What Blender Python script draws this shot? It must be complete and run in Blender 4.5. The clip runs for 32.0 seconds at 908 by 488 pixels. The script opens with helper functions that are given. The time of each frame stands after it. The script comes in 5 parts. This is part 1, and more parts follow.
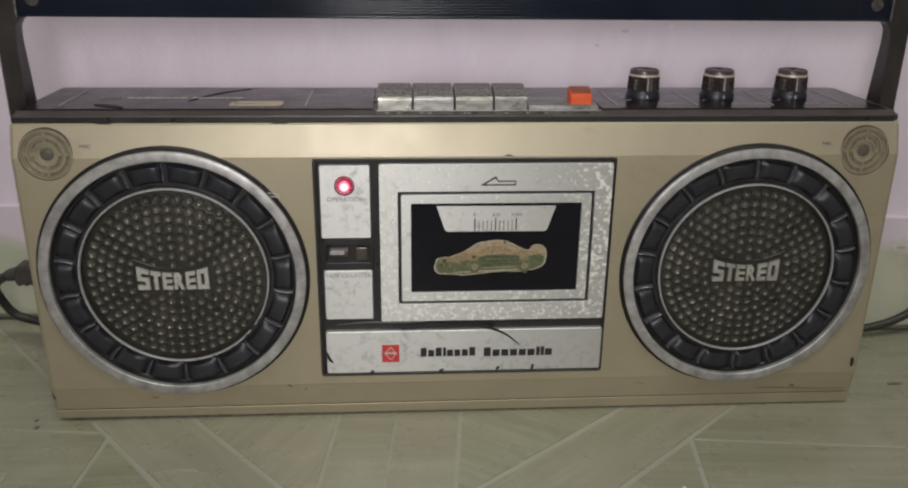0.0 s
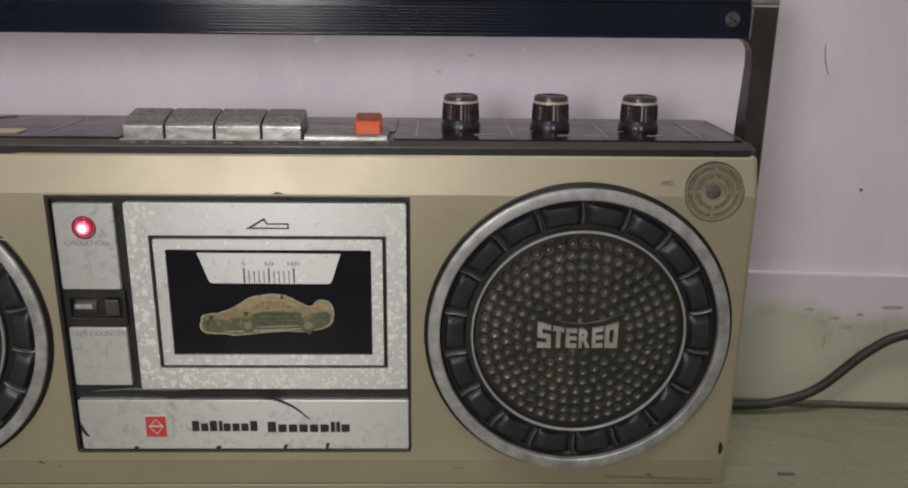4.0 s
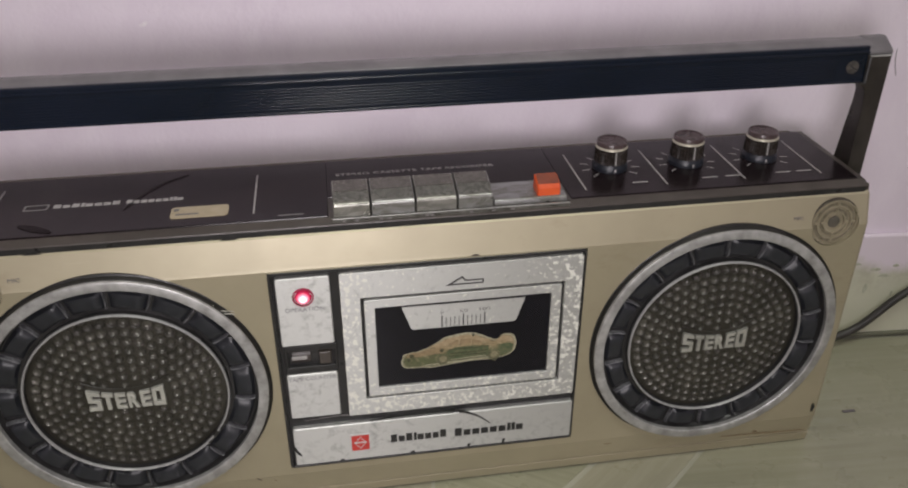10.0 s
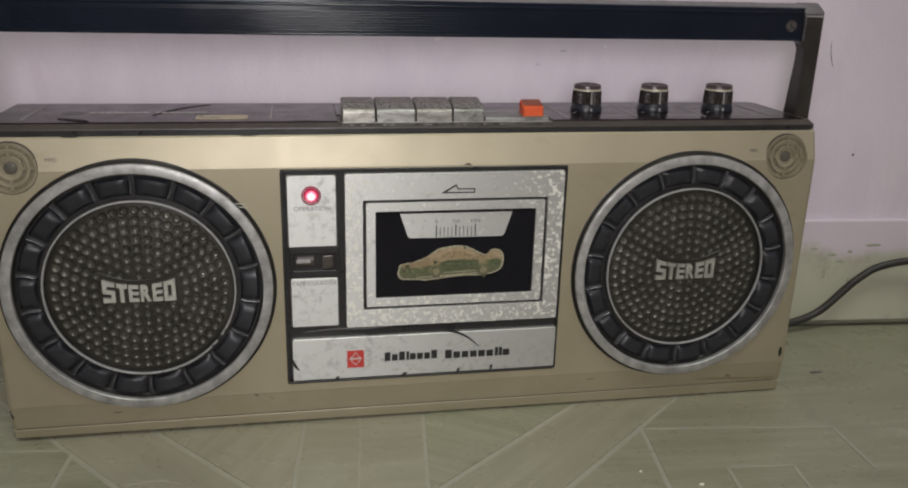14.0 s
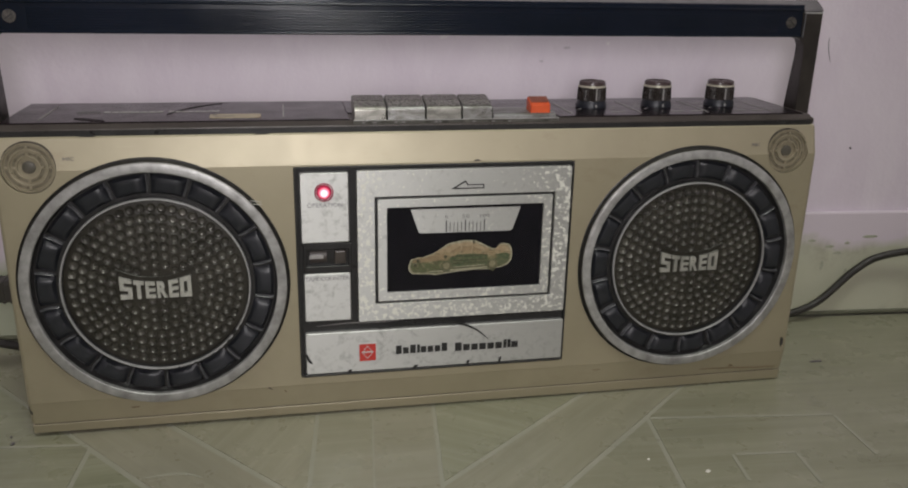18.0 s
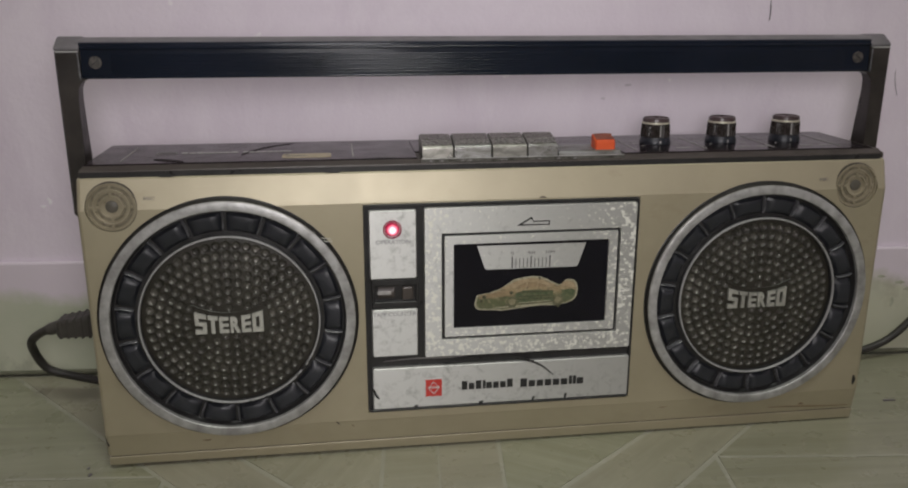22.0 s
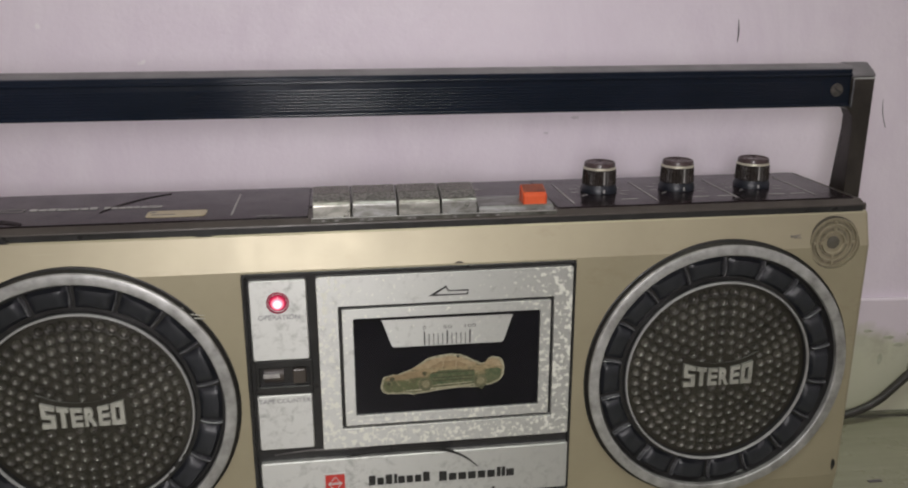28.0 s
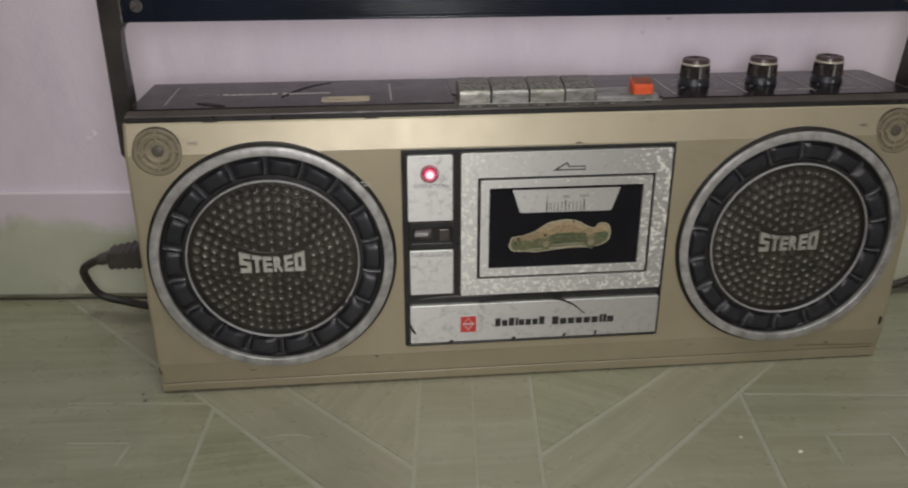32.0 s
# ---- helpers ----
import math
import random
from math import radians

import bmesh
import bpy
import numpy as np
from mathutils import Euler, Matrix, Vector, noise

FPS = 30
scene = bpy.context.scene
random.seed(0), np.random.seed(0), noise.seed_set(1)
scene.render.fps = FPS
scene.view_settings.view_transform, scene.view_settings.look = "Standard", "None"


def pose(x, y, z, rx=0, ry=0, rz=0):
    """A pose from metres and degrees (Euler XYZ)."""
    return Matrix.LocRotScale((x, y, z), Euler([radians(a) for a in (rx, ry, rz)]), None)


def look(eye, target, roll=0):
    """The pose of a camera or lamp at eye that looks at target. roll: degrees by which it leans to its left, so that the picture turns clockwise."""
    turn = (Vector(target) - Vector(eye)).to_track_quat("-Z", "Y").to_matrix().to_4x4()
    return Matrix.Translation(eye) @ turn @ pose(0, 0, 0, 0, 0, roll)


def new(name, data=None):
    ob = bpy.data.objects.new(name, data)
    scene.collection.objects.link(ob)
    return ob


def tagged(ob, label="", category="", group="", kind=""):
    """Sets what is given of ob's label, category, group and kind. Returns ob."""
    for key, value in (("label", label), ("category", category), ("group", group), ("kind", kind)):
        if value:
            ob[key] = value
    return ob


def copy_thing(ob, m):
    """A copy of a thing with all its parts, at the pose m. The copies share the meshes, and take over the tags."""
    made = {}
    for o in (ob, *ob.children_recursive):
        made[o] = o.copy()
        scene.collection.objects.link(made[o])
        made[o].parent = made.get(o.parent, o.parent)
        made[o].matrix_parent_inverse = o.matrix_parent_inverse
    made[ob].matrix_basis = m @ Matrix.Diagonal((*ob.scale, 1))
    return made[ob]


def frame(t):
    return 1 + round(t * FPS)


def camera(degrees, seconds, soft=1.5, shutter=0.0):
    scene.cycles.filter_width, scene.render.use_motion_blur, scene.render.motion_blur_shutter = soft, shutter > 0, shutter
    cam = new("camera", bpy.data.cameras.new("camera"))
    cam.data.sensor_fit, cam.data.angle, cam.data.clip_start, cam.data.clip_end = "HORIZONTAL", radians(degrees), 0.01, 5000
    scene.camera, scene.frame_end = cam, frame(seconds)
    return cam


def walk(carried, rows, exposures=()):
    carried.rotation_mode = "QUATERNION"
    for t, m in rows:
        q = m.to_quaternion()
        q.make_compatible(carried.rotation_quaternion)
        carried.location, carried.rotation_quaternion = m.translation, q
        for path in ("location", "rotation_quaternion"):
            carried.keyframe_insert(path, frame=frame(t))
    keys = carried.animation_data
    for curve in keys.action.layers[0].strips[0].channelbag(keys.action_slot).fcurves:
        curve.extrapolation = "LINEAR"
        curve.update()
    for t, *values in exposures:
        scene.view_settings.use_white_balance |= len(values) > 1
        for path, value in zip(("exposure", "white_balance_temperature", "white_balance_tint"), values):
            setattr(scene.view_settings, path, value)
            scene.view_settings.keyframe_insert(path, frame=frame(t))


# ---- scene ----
# ---- camera and walk ----
cam = camera(56.5, 32.0, soft=2.0, shutter=0.4)
METRES = 1.184                     # length of the whole path
BASE = pose(-0.031, -0.3628, 0.2230, 0, -0.37, -3.9)
ROWS = [
    (0.0, 0.0, 0.0, 0.0, 0.11, -20.26, -0.3),
    (0.5, -0.0011, -0.0179, 0.0104, 1.81, -19.62, -1.45),
    (1.0, 0.0074, -0.0401, 0.0277, 3.25, -19.01, -2.17),
    (1.5, 0.0192, -0.0473, 0.0311, 3.54, -17.97, -1.79),
    (2.0, 0.0332, -0.0418, 0.022, 4.62, -16.31, -1.74),
    (2.5, 0.0562, -0.0092, 0.0009, 3.99, -14.95, -1.2),
    (4.5, 0.0893, 0.0582, -0.0194, 2.12, -17.9, 0.37),
    (5.0, 0.0584, 0.0592, -0.0238, 0.14, -18.73, 0.78),
    (5.5, -0.0361, 0.0582, -0.0226, -3.84, -19.49, -0.43),
    (6.0, -0.0858, 0.0582, -0.0289, -6.64, -20.09, -1.01),
    (6.5, -0.0981, 0.0569, -0.0344, -7.57, -20.76, -1.3),
    (7.0, -0.0946, 0.056, -0.0346, -7.48, -21.11, -1.31),
    (7.5, -0.0905, 0.0544, -0.0344, -6.6, -21.47, -1.24),
    (8.0, -0.0763, 0.0415, -0.0348, -4.66, -21.48, -1.01),
    (8.5, -0.0557, 0.0343, -0.003, -2.25, -22.69, -0.34),
    (9.0, -0.0346, 0.0396, 0.0364, -3.07, -26.15, 0.17),
    (9.5, -0.0206, 0.0465, 0.0597, -4.49, -28.67, 0.24),
    (10.0, -0.0093, 0.0515, 0.0748, -5.11, -29.88, 0.37),
    (10.5, -0.0056, 0.0515, 0.0744, -4.8, -30.78, 0.41),
    (11.0, -0.0045, 0.0486, 0.0643, -2.54, -29.02, -0.54),
    (11.5, -0.0109, 0.035, 0.017, -1.02, -24.34, -2.31),
    (12.0, -0.0207, 0.0284, -0.0149, -1.88, -19.89, -2.94),
    (12.5, -0.0231, 0.0218, -0.0151, -2.61, -18.19, -2.1),
    (13.0, -0.0267, 0.0157, -0.0172, -3.92, -17.9, -1.49),
    (13.5, -0.0229, -0.0076, -0.0079, -5.76, -17.97, -1.18),
    (15.5, -0.0309, -0.0234, -0.0023, -6.95, -18.27, -0.98),
    (16.0, -0.0323, -0.023, -0.0027, -6.98, -18.4, -0.98),
    (16.5, -0.0329, -0.0215, -0.0043, -7.0, -18.48, -0.94),
    (17.0, -0.0315, -0.0204, -0.0035, -7.07, -18.47, -0.92),
    (17.5, -0.0313, -0.0209, -0.0034, -7.11, -18.44, -0.87),
    (18.0, -0.0316, -0.0219, -0.0026, -7.14, -18.44, -0.81),
    (18.5, -0.035, -0.0236, -0.0004, -6.02, -18.2, -0.1),
    (19.0, -0.0381, -0.026, 0.0054, -4.73, -16.21, 0.34),
    (19.5, -0.0382, -0.0263, 0.0026, -4.19, -15.68, 0.4),
    (20.0, -0.0386, -0.0261, -0.0003, -4.13, -15.85, 0.29),
    (20.5, -0.0393, -0.0257, -0.0015, -4.07, -15.99, 0.22),
    (21.0, -0.0409, -0.0259, -0.0024, -4.03, -15.99, 0.26),
    (21.5, -0.0392, -0.0244, -0.002, -4.07, -16.06, 0.23),
    (22.0, -0.0393, -0.0244, -0.0013, -4.06, -16.05, 0.26),
    (22.5, -0.0386, -0.0247, -0.0009, -4.18, -16.06, 0.31),
    (23.0, -0.0395, -0.0252, -0.0017, -4.18, -16.05, 0.33),
    (23.5, -0.0387, -0.025, -0.0016, -4.23, -16.1, 0.36),
    (24.0, -0.0386, -0.0249, -0.0012, -4.25, -16.1, 0.35),
    (24.5, -0.038, -0.0239, -0.0011, -4.3, -16.13, 0.35),
    (26.5, -0.0384, -0.0296, 0.0043, -3.99, -16.3, 0.42),
    (27.0, -0.0311, -0.0202, 0.005, -4.15, -16.26, 0.38),
    (27.5, -0.016, 0.0084, 0.0075, -4.17, -16.26, 0.42),
    (28.0, -0.0006, 0.0341, 0.0093, -4.13, -16.42, 0.43),
    (28.5, 0.0062, 0.0488, 0.009, -3.51, -17.25, 0.38),
    (29.0, 0.0143, 0.0632, 0.0039, -3.15, -17.82, 0.41),
    (29.5, 0.0152, 0.0675, -0.0009, -3.13, -18.53, 0.5),
    (30.0, 0.0116, 0.0676, -0.0047, -2.86, -19.2, 0.67),
    (30.5, -0.0054, 0.0515, -0.0013, -2.47, -19.63, 0.88),
    (31.0, -0.0314, 0.0102, 0.005, -1.23, -20.63, 1.33),
    (31.5, -0.0553, -0.013, 0.0127, -1.34, -22.27, 0.66),
    (32.0, -0.0416, -0.0245, 0.0209, -1.91, -23.3, 0.32),
]
EXPOSURES = [(0.0, 0.0, 6500, 10.0), (1.0, -0.17, 6500, 10.1), (2.0, -0.23, 6500, 10.2), (2.5, -0.19, 6500, 10.2), (4.5, -0.07, 6500, 10.4), (5.5, -0.02, 6500, 10.5), (7.0, 0.11, 6500, 12.5),
             (8.0, 0.11, 6500, 14.5), (9.0, -0.09, 6500, 15.5), (10.0, 0.12, 6500, 14.0), (11.0, 0.12, 6500, 12.0), (12.0, 0.18, 6500, 10), (13.0, 0.1, 6500, 10), (13.5, 0.02, 6500, 10),
             (15.5, -0.15, 6500, 10), (18.0, -0.18, 6500, 10), (19.0, -0.21, 6500, 10), (21.0, -0.24, 6500, 10), (24.5, -0.22, 6500, 10), (27.0, -0.29, 6500, 10), (28.0, 0.0, 6500, 10),
             (29.0, 0.08, 6500, 10), (30.0, 0.11, 6500, 10), (31.0, -0.05, 6500, 10), (32.0, -0.11, 6500, 10)]
walk(cam, [(t, BASE @ pose(METRES * x, METRES * y, METRES * z, 90 + pitch, roll, yaw)) for t, x, y, z, yaw, pitch, roll in ROWS], EXPOSURES)

# ---- world and lights ----
WORLD = bpy.data.worlds.new("world")
scene.world = WORLD
WORLD.use_nodes = True
WORLD.node_tree.nodes["Background"].inputs[0].default_value = (0.8, 0.85, 1.0, 1)
WORLD.node_tree.nodes["Background"].inputs[1].default_value = 0.02

# the torch beside the camera is the main light of the place
torch = bpy.data.lights.new("torch", "SPOT")
torch.energy, torch.color = 4.85, (1.0, 0.957, 0.965)
torch.spot_size, torch.spot_blend, torch.shadow_soft_size = radians(88), 1.0, 0.08
new("torch", torch).matrix_world = look((-0.067, -0.443, 0.263), (-0.012, 0.0, 0.165))

# weak unseen area light under the ceiling, added to soften the torch's shadows
room_light = bpy.data.lights.new("room_light", "AREA")
room_light.energy, room_light.color, room_light.size = 20.0, (0.95, 1.0, 0.88), 0.6
new("room_light", room_light).matrix_world = look((0.15, -0.95, 2.40), (0.15, -0.95, 0.0))


# ---- helpers for shapes ----
def part(name, bm, material, parent=None, label="", smooth=False):
    """Links a bmesh as one mesh object under a thing or a part."""
    me = bpy.data.meshes.new(name)
    bm.normal_update()
    bm.to_mesh(me)
    bm.free()
    me.materials.append(material)
    if smooth:
        me.shade_smooth()
        me.set_sharp_from_angle(angle=radians(38))
    ob = new(name, me)
    ob.parent = parent
    return tagged(ob, label)


def again(ob, m, parent=None):
    """Another object on the same mesh, at the pose m under a parent."""
    o = new(ob.name, ob.data)
    o.parent = parent if parent else ob.parent
    o.matrix_basis = m
    return o


def box(bm, x0, x1, y0, y1, z0, z1, bevel=0.0, segments=2):
    r = bmesh.ops.create_cube(bm, size=1.0, matrix=Matrix.LocRotScale(
        ((x0 + x1) / 2, (y0 + y1) / 2, (z0 + z1) / 2), None, (x1 - x0, y1 - y0, z1 - z0)))
    if bevel:
        edges = list({e for v in r["verts"] for e in v.link_edges})
        bmesh.ops.bevel(bm, geom=edges, offset=bevel, segments=segments, affect="EDGES", profile=0.5)
    return bm


def boxed(*args, **kw):
    return box(bmesh.new(), *args, **kw)


def lathe(profile, steps=64, axis="Y"):
    """Turns a profile of (radius, height) round an axis. Y: the height goes towards the viewer, along -y."""
    bm = bmesh.new()
    rings = []
    for r, h in profile:
        if r < 1e-7:
            rings.append([bm.verts.new((0, -h, 0) if axis == "Y" else (0, 0, h))])
            continue
        ring = []
        for i in range(steps):
            a = 2 * math.pi * i / steps
            ring.append(bm.verts.new((r * math.cos(a), -h, r * math.sin(a)) if axis == "Y" else (r * math.cos(a), r * math.sin(a), h)))
        rings.append(ring)
    for p, q in zip(rings, rings[1:]):
        for i in range(steps):
            k = (i + 1) % steps
            f = [p[i % len(p)], p[k % len(p)], q[k % len(q)], q[i % len(q)]]
            f = list(dict.fromkeys(f))
            if len(f) > 2:
                bm.faces.new(f)
    bmesh.ops.recalc_face_normals(bm, faces=bm.faces)
    return bm


def rounded(x0, x1, z0, z1, r, steps=5):
    """Corners of a rounded rectangle, anticlockwise."""
    out = []
    for cx, cz, a0 in ((x1 - r, z1 - r, 0), (x0 + r, z1 - r, 90), (x0 + r, z0 + r, 180), (x1 - r, z0 + r, 270)):
        for i in range(steps):
            a = radians(a0 + 90 * i / (steps - 1))
            out.append((cx + r * math.cos(a), cz + r * math.sin(a)))
    return out


def slab(points, y0, y1, chamfer=0.0, bm=None, m=None):
    """An upright plate with the outline points in x and z, its front at y0, its back at y1, with a chamfered front edge."""
    bm = bm or bmesh.new()
    n = len(points)
    cx, cz = sum(p[0] for p in points) / n, sum(p[1] for p in points) / n
    wide, tall = max(abs(p[0] - cx) for p in points), max(abs(p[1] - cz) for p in points)
    levels = [(y1, 0.0), (y0 + chamfer, 0.0)] + ([(y0, chamfer)] if chamfer else [])
    rings = []
    for y, c in levels:
        rings.append([bm.verts.new((cx + (x - cx) * (1 - c / wide), y, cz + (z - cz) * (1 - c / tall))) for x, z in points])
    for p, q in zip(rings, rings[1:]):
        for i in range(n):
            bm.faces.new((p[i], p[(i + 1) % n], q[(i + 1) % n], q[i]))
    bm.faces.new(rings[-1])
    bm.faces.new(rings[0][::-1])
    bmesh.ops.recalc_face_normals(bm, faces=bm.faces)
    if m:
        bm.transform(m)
    return bm


def ring_slab(outer, inner, y0, y1, chamfer=0.0):
    """An upright plate with a hole; both outlines have the same number of points."""
    bm = bmesh.new()
    n = len(outer)

    def loop(points, y, grow):
        cx, cz = sum(p[0] for p in points) / n, sum(p[1] for p in points) / n
        wide, tall = max(abs(p[0] - cx) for p in points), max(abs(p[1] - cz) for p in points)
        return [bm.verts.new((cx + (x - cx) * (1 + grow / wide), y, cz + (z - cz) * (1 + grow / tall))) for x, z in points]
    loops = [loop(outer, y1, 0), loop(outer, y0 + chamfer, 0), loop(outer, y0, -chamfer),
             loop(inner, y0, chamfer), loop(inner, y0 + chamfer, 0), loop(inner, y1, 0)]
    for p, q in zip(loops, loops[1:] + loops[:1]):
        for i in range(n):
            bm.faces.new((p[i], p[(i + 1) % n], q[(i + 1) % n], q[i]))
    bmesh.ops.remove_doubles(bm, verts=bm.verts, dist=1e-7)
    bmesh.ops.recalc_face_normals(bm, faces=bm.faces)
    return bm


def spline(points, steps=6, closed=False):
    """A smooth line through points."""
    out = []
    n = len(points)
    last = n if closed else n - 1
    for i in range(last):
        p = [Vector(points[(i + k) % n] if closed else points[min(max(i + k, 0), n - 1)]) for k in (-1, 0, 1, 2)]
        for s in range(steps):
            t = s / steps
            out.append(0.5 * (2 * p[1] + (p[2] - p[0]) * t + (2 * p[0] - 5 * p[1] + 4 * p[2] - p[3]) * t * t
                              + (3 * p[1] - p[0] - 3 * p[2] + p[3]) * t ** 3))
    if not closed:
        out.append(Vector(points[-1]))
    return out


def tube(points, radius, sides=12):
    """A round cable along points."""
    bm = bmesh.new()
    rings = []
    for i, p in enumerate(points):
        way = (points[min(i + 1, len(points) - 1)] - points[max(i - 1, 0)]).normalized()
        u = way.cross(Vector((0.13, 0.21, 0.97))).normalized()
        v = way.cross(u)
        rings.append([bm.verts.new(p + radius * (u * math.cos(a) + v * math.sin(a)))
                      for a in (2 * math.pi * k / sides for k in range(sides))])
    for p, q in zip(rings, rings[1:]):
        for i in range(sides):
            bm.faces.new((p[i], p[(i + 1) % sides], q[(i + 1) % sides], q[i]))
    bm.faces.new(rings[0])
    bm.faces.new(rings[-1])
    bmesh.ops.recalc_face_normals(bm, faces=bm.faces)
    return bm


def lettering(words, x0, x1, z0, z1, depth=0.0003, bold=0.0):
    """Raised letters that fill a box in x and z, facing -y, their back at y = 0."""
    cu = bpy.data.curves.new("lettering", "FONT")
    cu.body, cu.size, cu.extrude, cu.offset, cu.resolution_u = words, 1.0, 0.1, bold, 3
    ob = new("lettering", cu)
    me = bpy.data.meshes.new_from_object(ob.evaluated_get(bpy.context.evaluated_depsgraph_get()))
    bm = bmesh.new()
    bm.from_mesh(me)
    bpy.data.objects.remove(ob)
    bpy.data.curves.remove(cu)
    bpy.data.meshes.remove(me)
    xs, ys = [v.co.x for v in bm.verts], [v.co.y for v in bm.verts]
    for v in bm.verts:
        v.co = Vector((x0 + (v.co.x - min(xs)) / (max(xs) - min(xs)) * (x1 - x0), -(v.co.z / 0.2 + 0.5) * depth,
                       z0 + (v.co.y - min(ys)) / (max(ys) - min(ys)) * (z1 - z0)))
    bmesh.ops.recalc_face_normals(bm, faces=bm.faces)
    return bm


def joined(*parts):
    """One bmesh out of several."""
    whole = bmesh.new()
    for bm in parts:
        me = bpy.data.meshes.new("tmp")
        bm.to_mesh(me)
        bm.free()
        whole.from_mesh(me)
        bpy.data.meshes.remove(me)
    return whole


def moved(bm, m):
    bm.transform(m)
    return bm


LIE = pose(0, 0, 0, -90, 0, 0)      # lays an upright plate on its back, facing up


# ---- materials ----
class Nodes:
    """Builds the node tree of one material."""

    def __init__(self, name):
        self.material = bpy.data.materials.new(name)
        self.material.use_nodes = True
        self.tree = self.material.node_tree
        self.shader = self.tree.nodes["Principled BSDF"]
        self.place = self.tree.nodes.new("ShaderNodeTexCoord").outputs["Object"]

    def set(self, **values):
        for key, value in values.items():
            socket = self.shader.inputs[key.replace("_", " ")]
            if isinstance(value, bpy.types.NodeSocket):
                self.tree.links.new(value, socket)
            else:
                socket.default_value = value
        return self

    def mapped(self, scale=(1, 1, 1), turn=(0, 0, 0)):
        node = self.tree.nodes.new("ShaderNodeMapping")
        node.inputs["Scale"].default_value, node.inputs["Rotation"].default_value = scale, [radians(a) for a in turn]
        self.tree.links.new(self.place, node.inputs["Vector"])
        return node.outputs[0]

    def noise(self, scale, detail=4.0, rough=0.55, stretch=None, warp=0.0):
        node = self.tree.nodes.new("ShaderNodeTexNoise")
        node.inputs["Scale"].default_value, node.inputs["Detail"].default_value = scale, detail
        node.inputs["Roughness"].default_value, node.inputs["Distortion"].default_value = rough, warp
        self.tree.links.new(self.mapped(stretch) if stretch else self.place, node.inputs["Vector"])
        return node.outputs["Fac"]

    def ramp(self, value, low, high, a=0.0, b=1.0):
        node = self.tree.nodes.new("ShaderNodeMapRange")
        for key, v in (("From Min", low), ("From Max", high), ("To Min", a), ("To Max", b)):
            node.inputs[key].default_value = v
        self.tree.links.new(value, node.inputs["Value"])
        return node.outputs[0]

    def math(self, what, a, b):
        node = self.tree.nodes.new("ShaderNodeMath")
        node.operation = what
        for socket, v in zip(node.inputs, (a, b)):
            if isinstance(v, bpy.types.NodeSocket):
                self.tree.links.new(v, socket)
            else:
                socket.default_value = v
        return node.outputs[0]

    def mix(self, value, a, b):
        node = self.tree.nodes.new("ShaderNodeMix")
        node.data_type = "RGBA"
        self.tree.links.new(value, node.inputs["Factor"])
        for key, v in ((6, a), (7, b)):
            if isinstance(v, bpy.types.NodeSocket):
                self.tree.links.new(v, node.inputs[key])
            else:
                node.inputs[key].default_value = (*v, 1)
        return node.outputs[2]

    def axis(self, which):
        node = self.tree.nodes.new("ShaderNodeSeparateXYZ")
        self.tree.links.new(self.place, node.inputs[0])
        return node.outputs[which]

    def random(self):
        return self.tree.nodes.new("ShaderNodeObjectInfo").outputs["Random"]

    def bump(self, height, strength=0.2, distance=0.001):
        node = self.tree.nodes.new("ShaderNodeBump")
        node.inputs["Strength"].default_value, node.inputs["Distance"].default_value = strength, distance
        self.tree.links.new(height, node.inputs["Height"])
        self.tree.links.new(node.outputs[0], self.shader.inputs["Normal"])
        return self


def plain(name, a, b, scale=60, rough=0.5, metal=0.0, grain=900, relief=0.15, spread=0.12, stretch=None, coat=0.0, shine=0.5):
    """A surface of two near colours in clouds, with fine grain in its relief and gloss."""
    n = Nodes(name)
    fine = n.noise(grain, 3, 0.6, stretch)
    n.set(Base_Color=n.mix(n.ramp(n.noise(scale, 5, 0.6), 0.32, 0.68), a, b), Metallic=metal,
          Roughness=n.ramp(n.noise(scale * 2.3, 4, 0.6), 0.3, 0.7, rough - spread, rough + spread), Coat_Weight=coat, Coat_Roughness=0.15, Specular_IOR_Level=shine)
    n.bump(fine, relief, 0.0004)
    return n.material


def champagne_paint():
    """Champagne metallic paint with rubbed clouds, faint grime and hairline scratches."""
    n = Nodes("champagne paint")
    colour = n.mix(n.ramp(n.noise(18, 5, 0.6), 0.32, 0.68), (0.355, 0.314, 0.214), (0.412, 0.367, 0.252))
    grime = n.math("MULTIPLY", n.ramp(n.noise(55, 7, 0.72, (0.5, 1, 1)), 0.55, 0.72), n.ramp(n.noise(9, 3), 0.4, 0.62))
    colour = n.mix(n.math("MULTIPLY", grime, 0.6), colour, (0.26, 0.205, 0.125))
    hair = n.ramp(n.noise(120, 2, 0.4, (0.04, 1, 1.6), 1.2), 0.71, 0.74)
    colour = n.mix(n.math("MULTIPLY", hair, 0.25), colour, (0.62, 0.56, 0.42))
    n.set(Base_Color=colour, Metallic=0.45, Roughness=n.ramp(n.noise(40, 4, 0.6), 0.3, 0.7, 0.42, 0.52), Coat_Weight=0.8, Coat_Roughness=0.44)
    n.bump(n.noise(2500, 3, 0.6), 0.06, 0.0004)
    return n.material


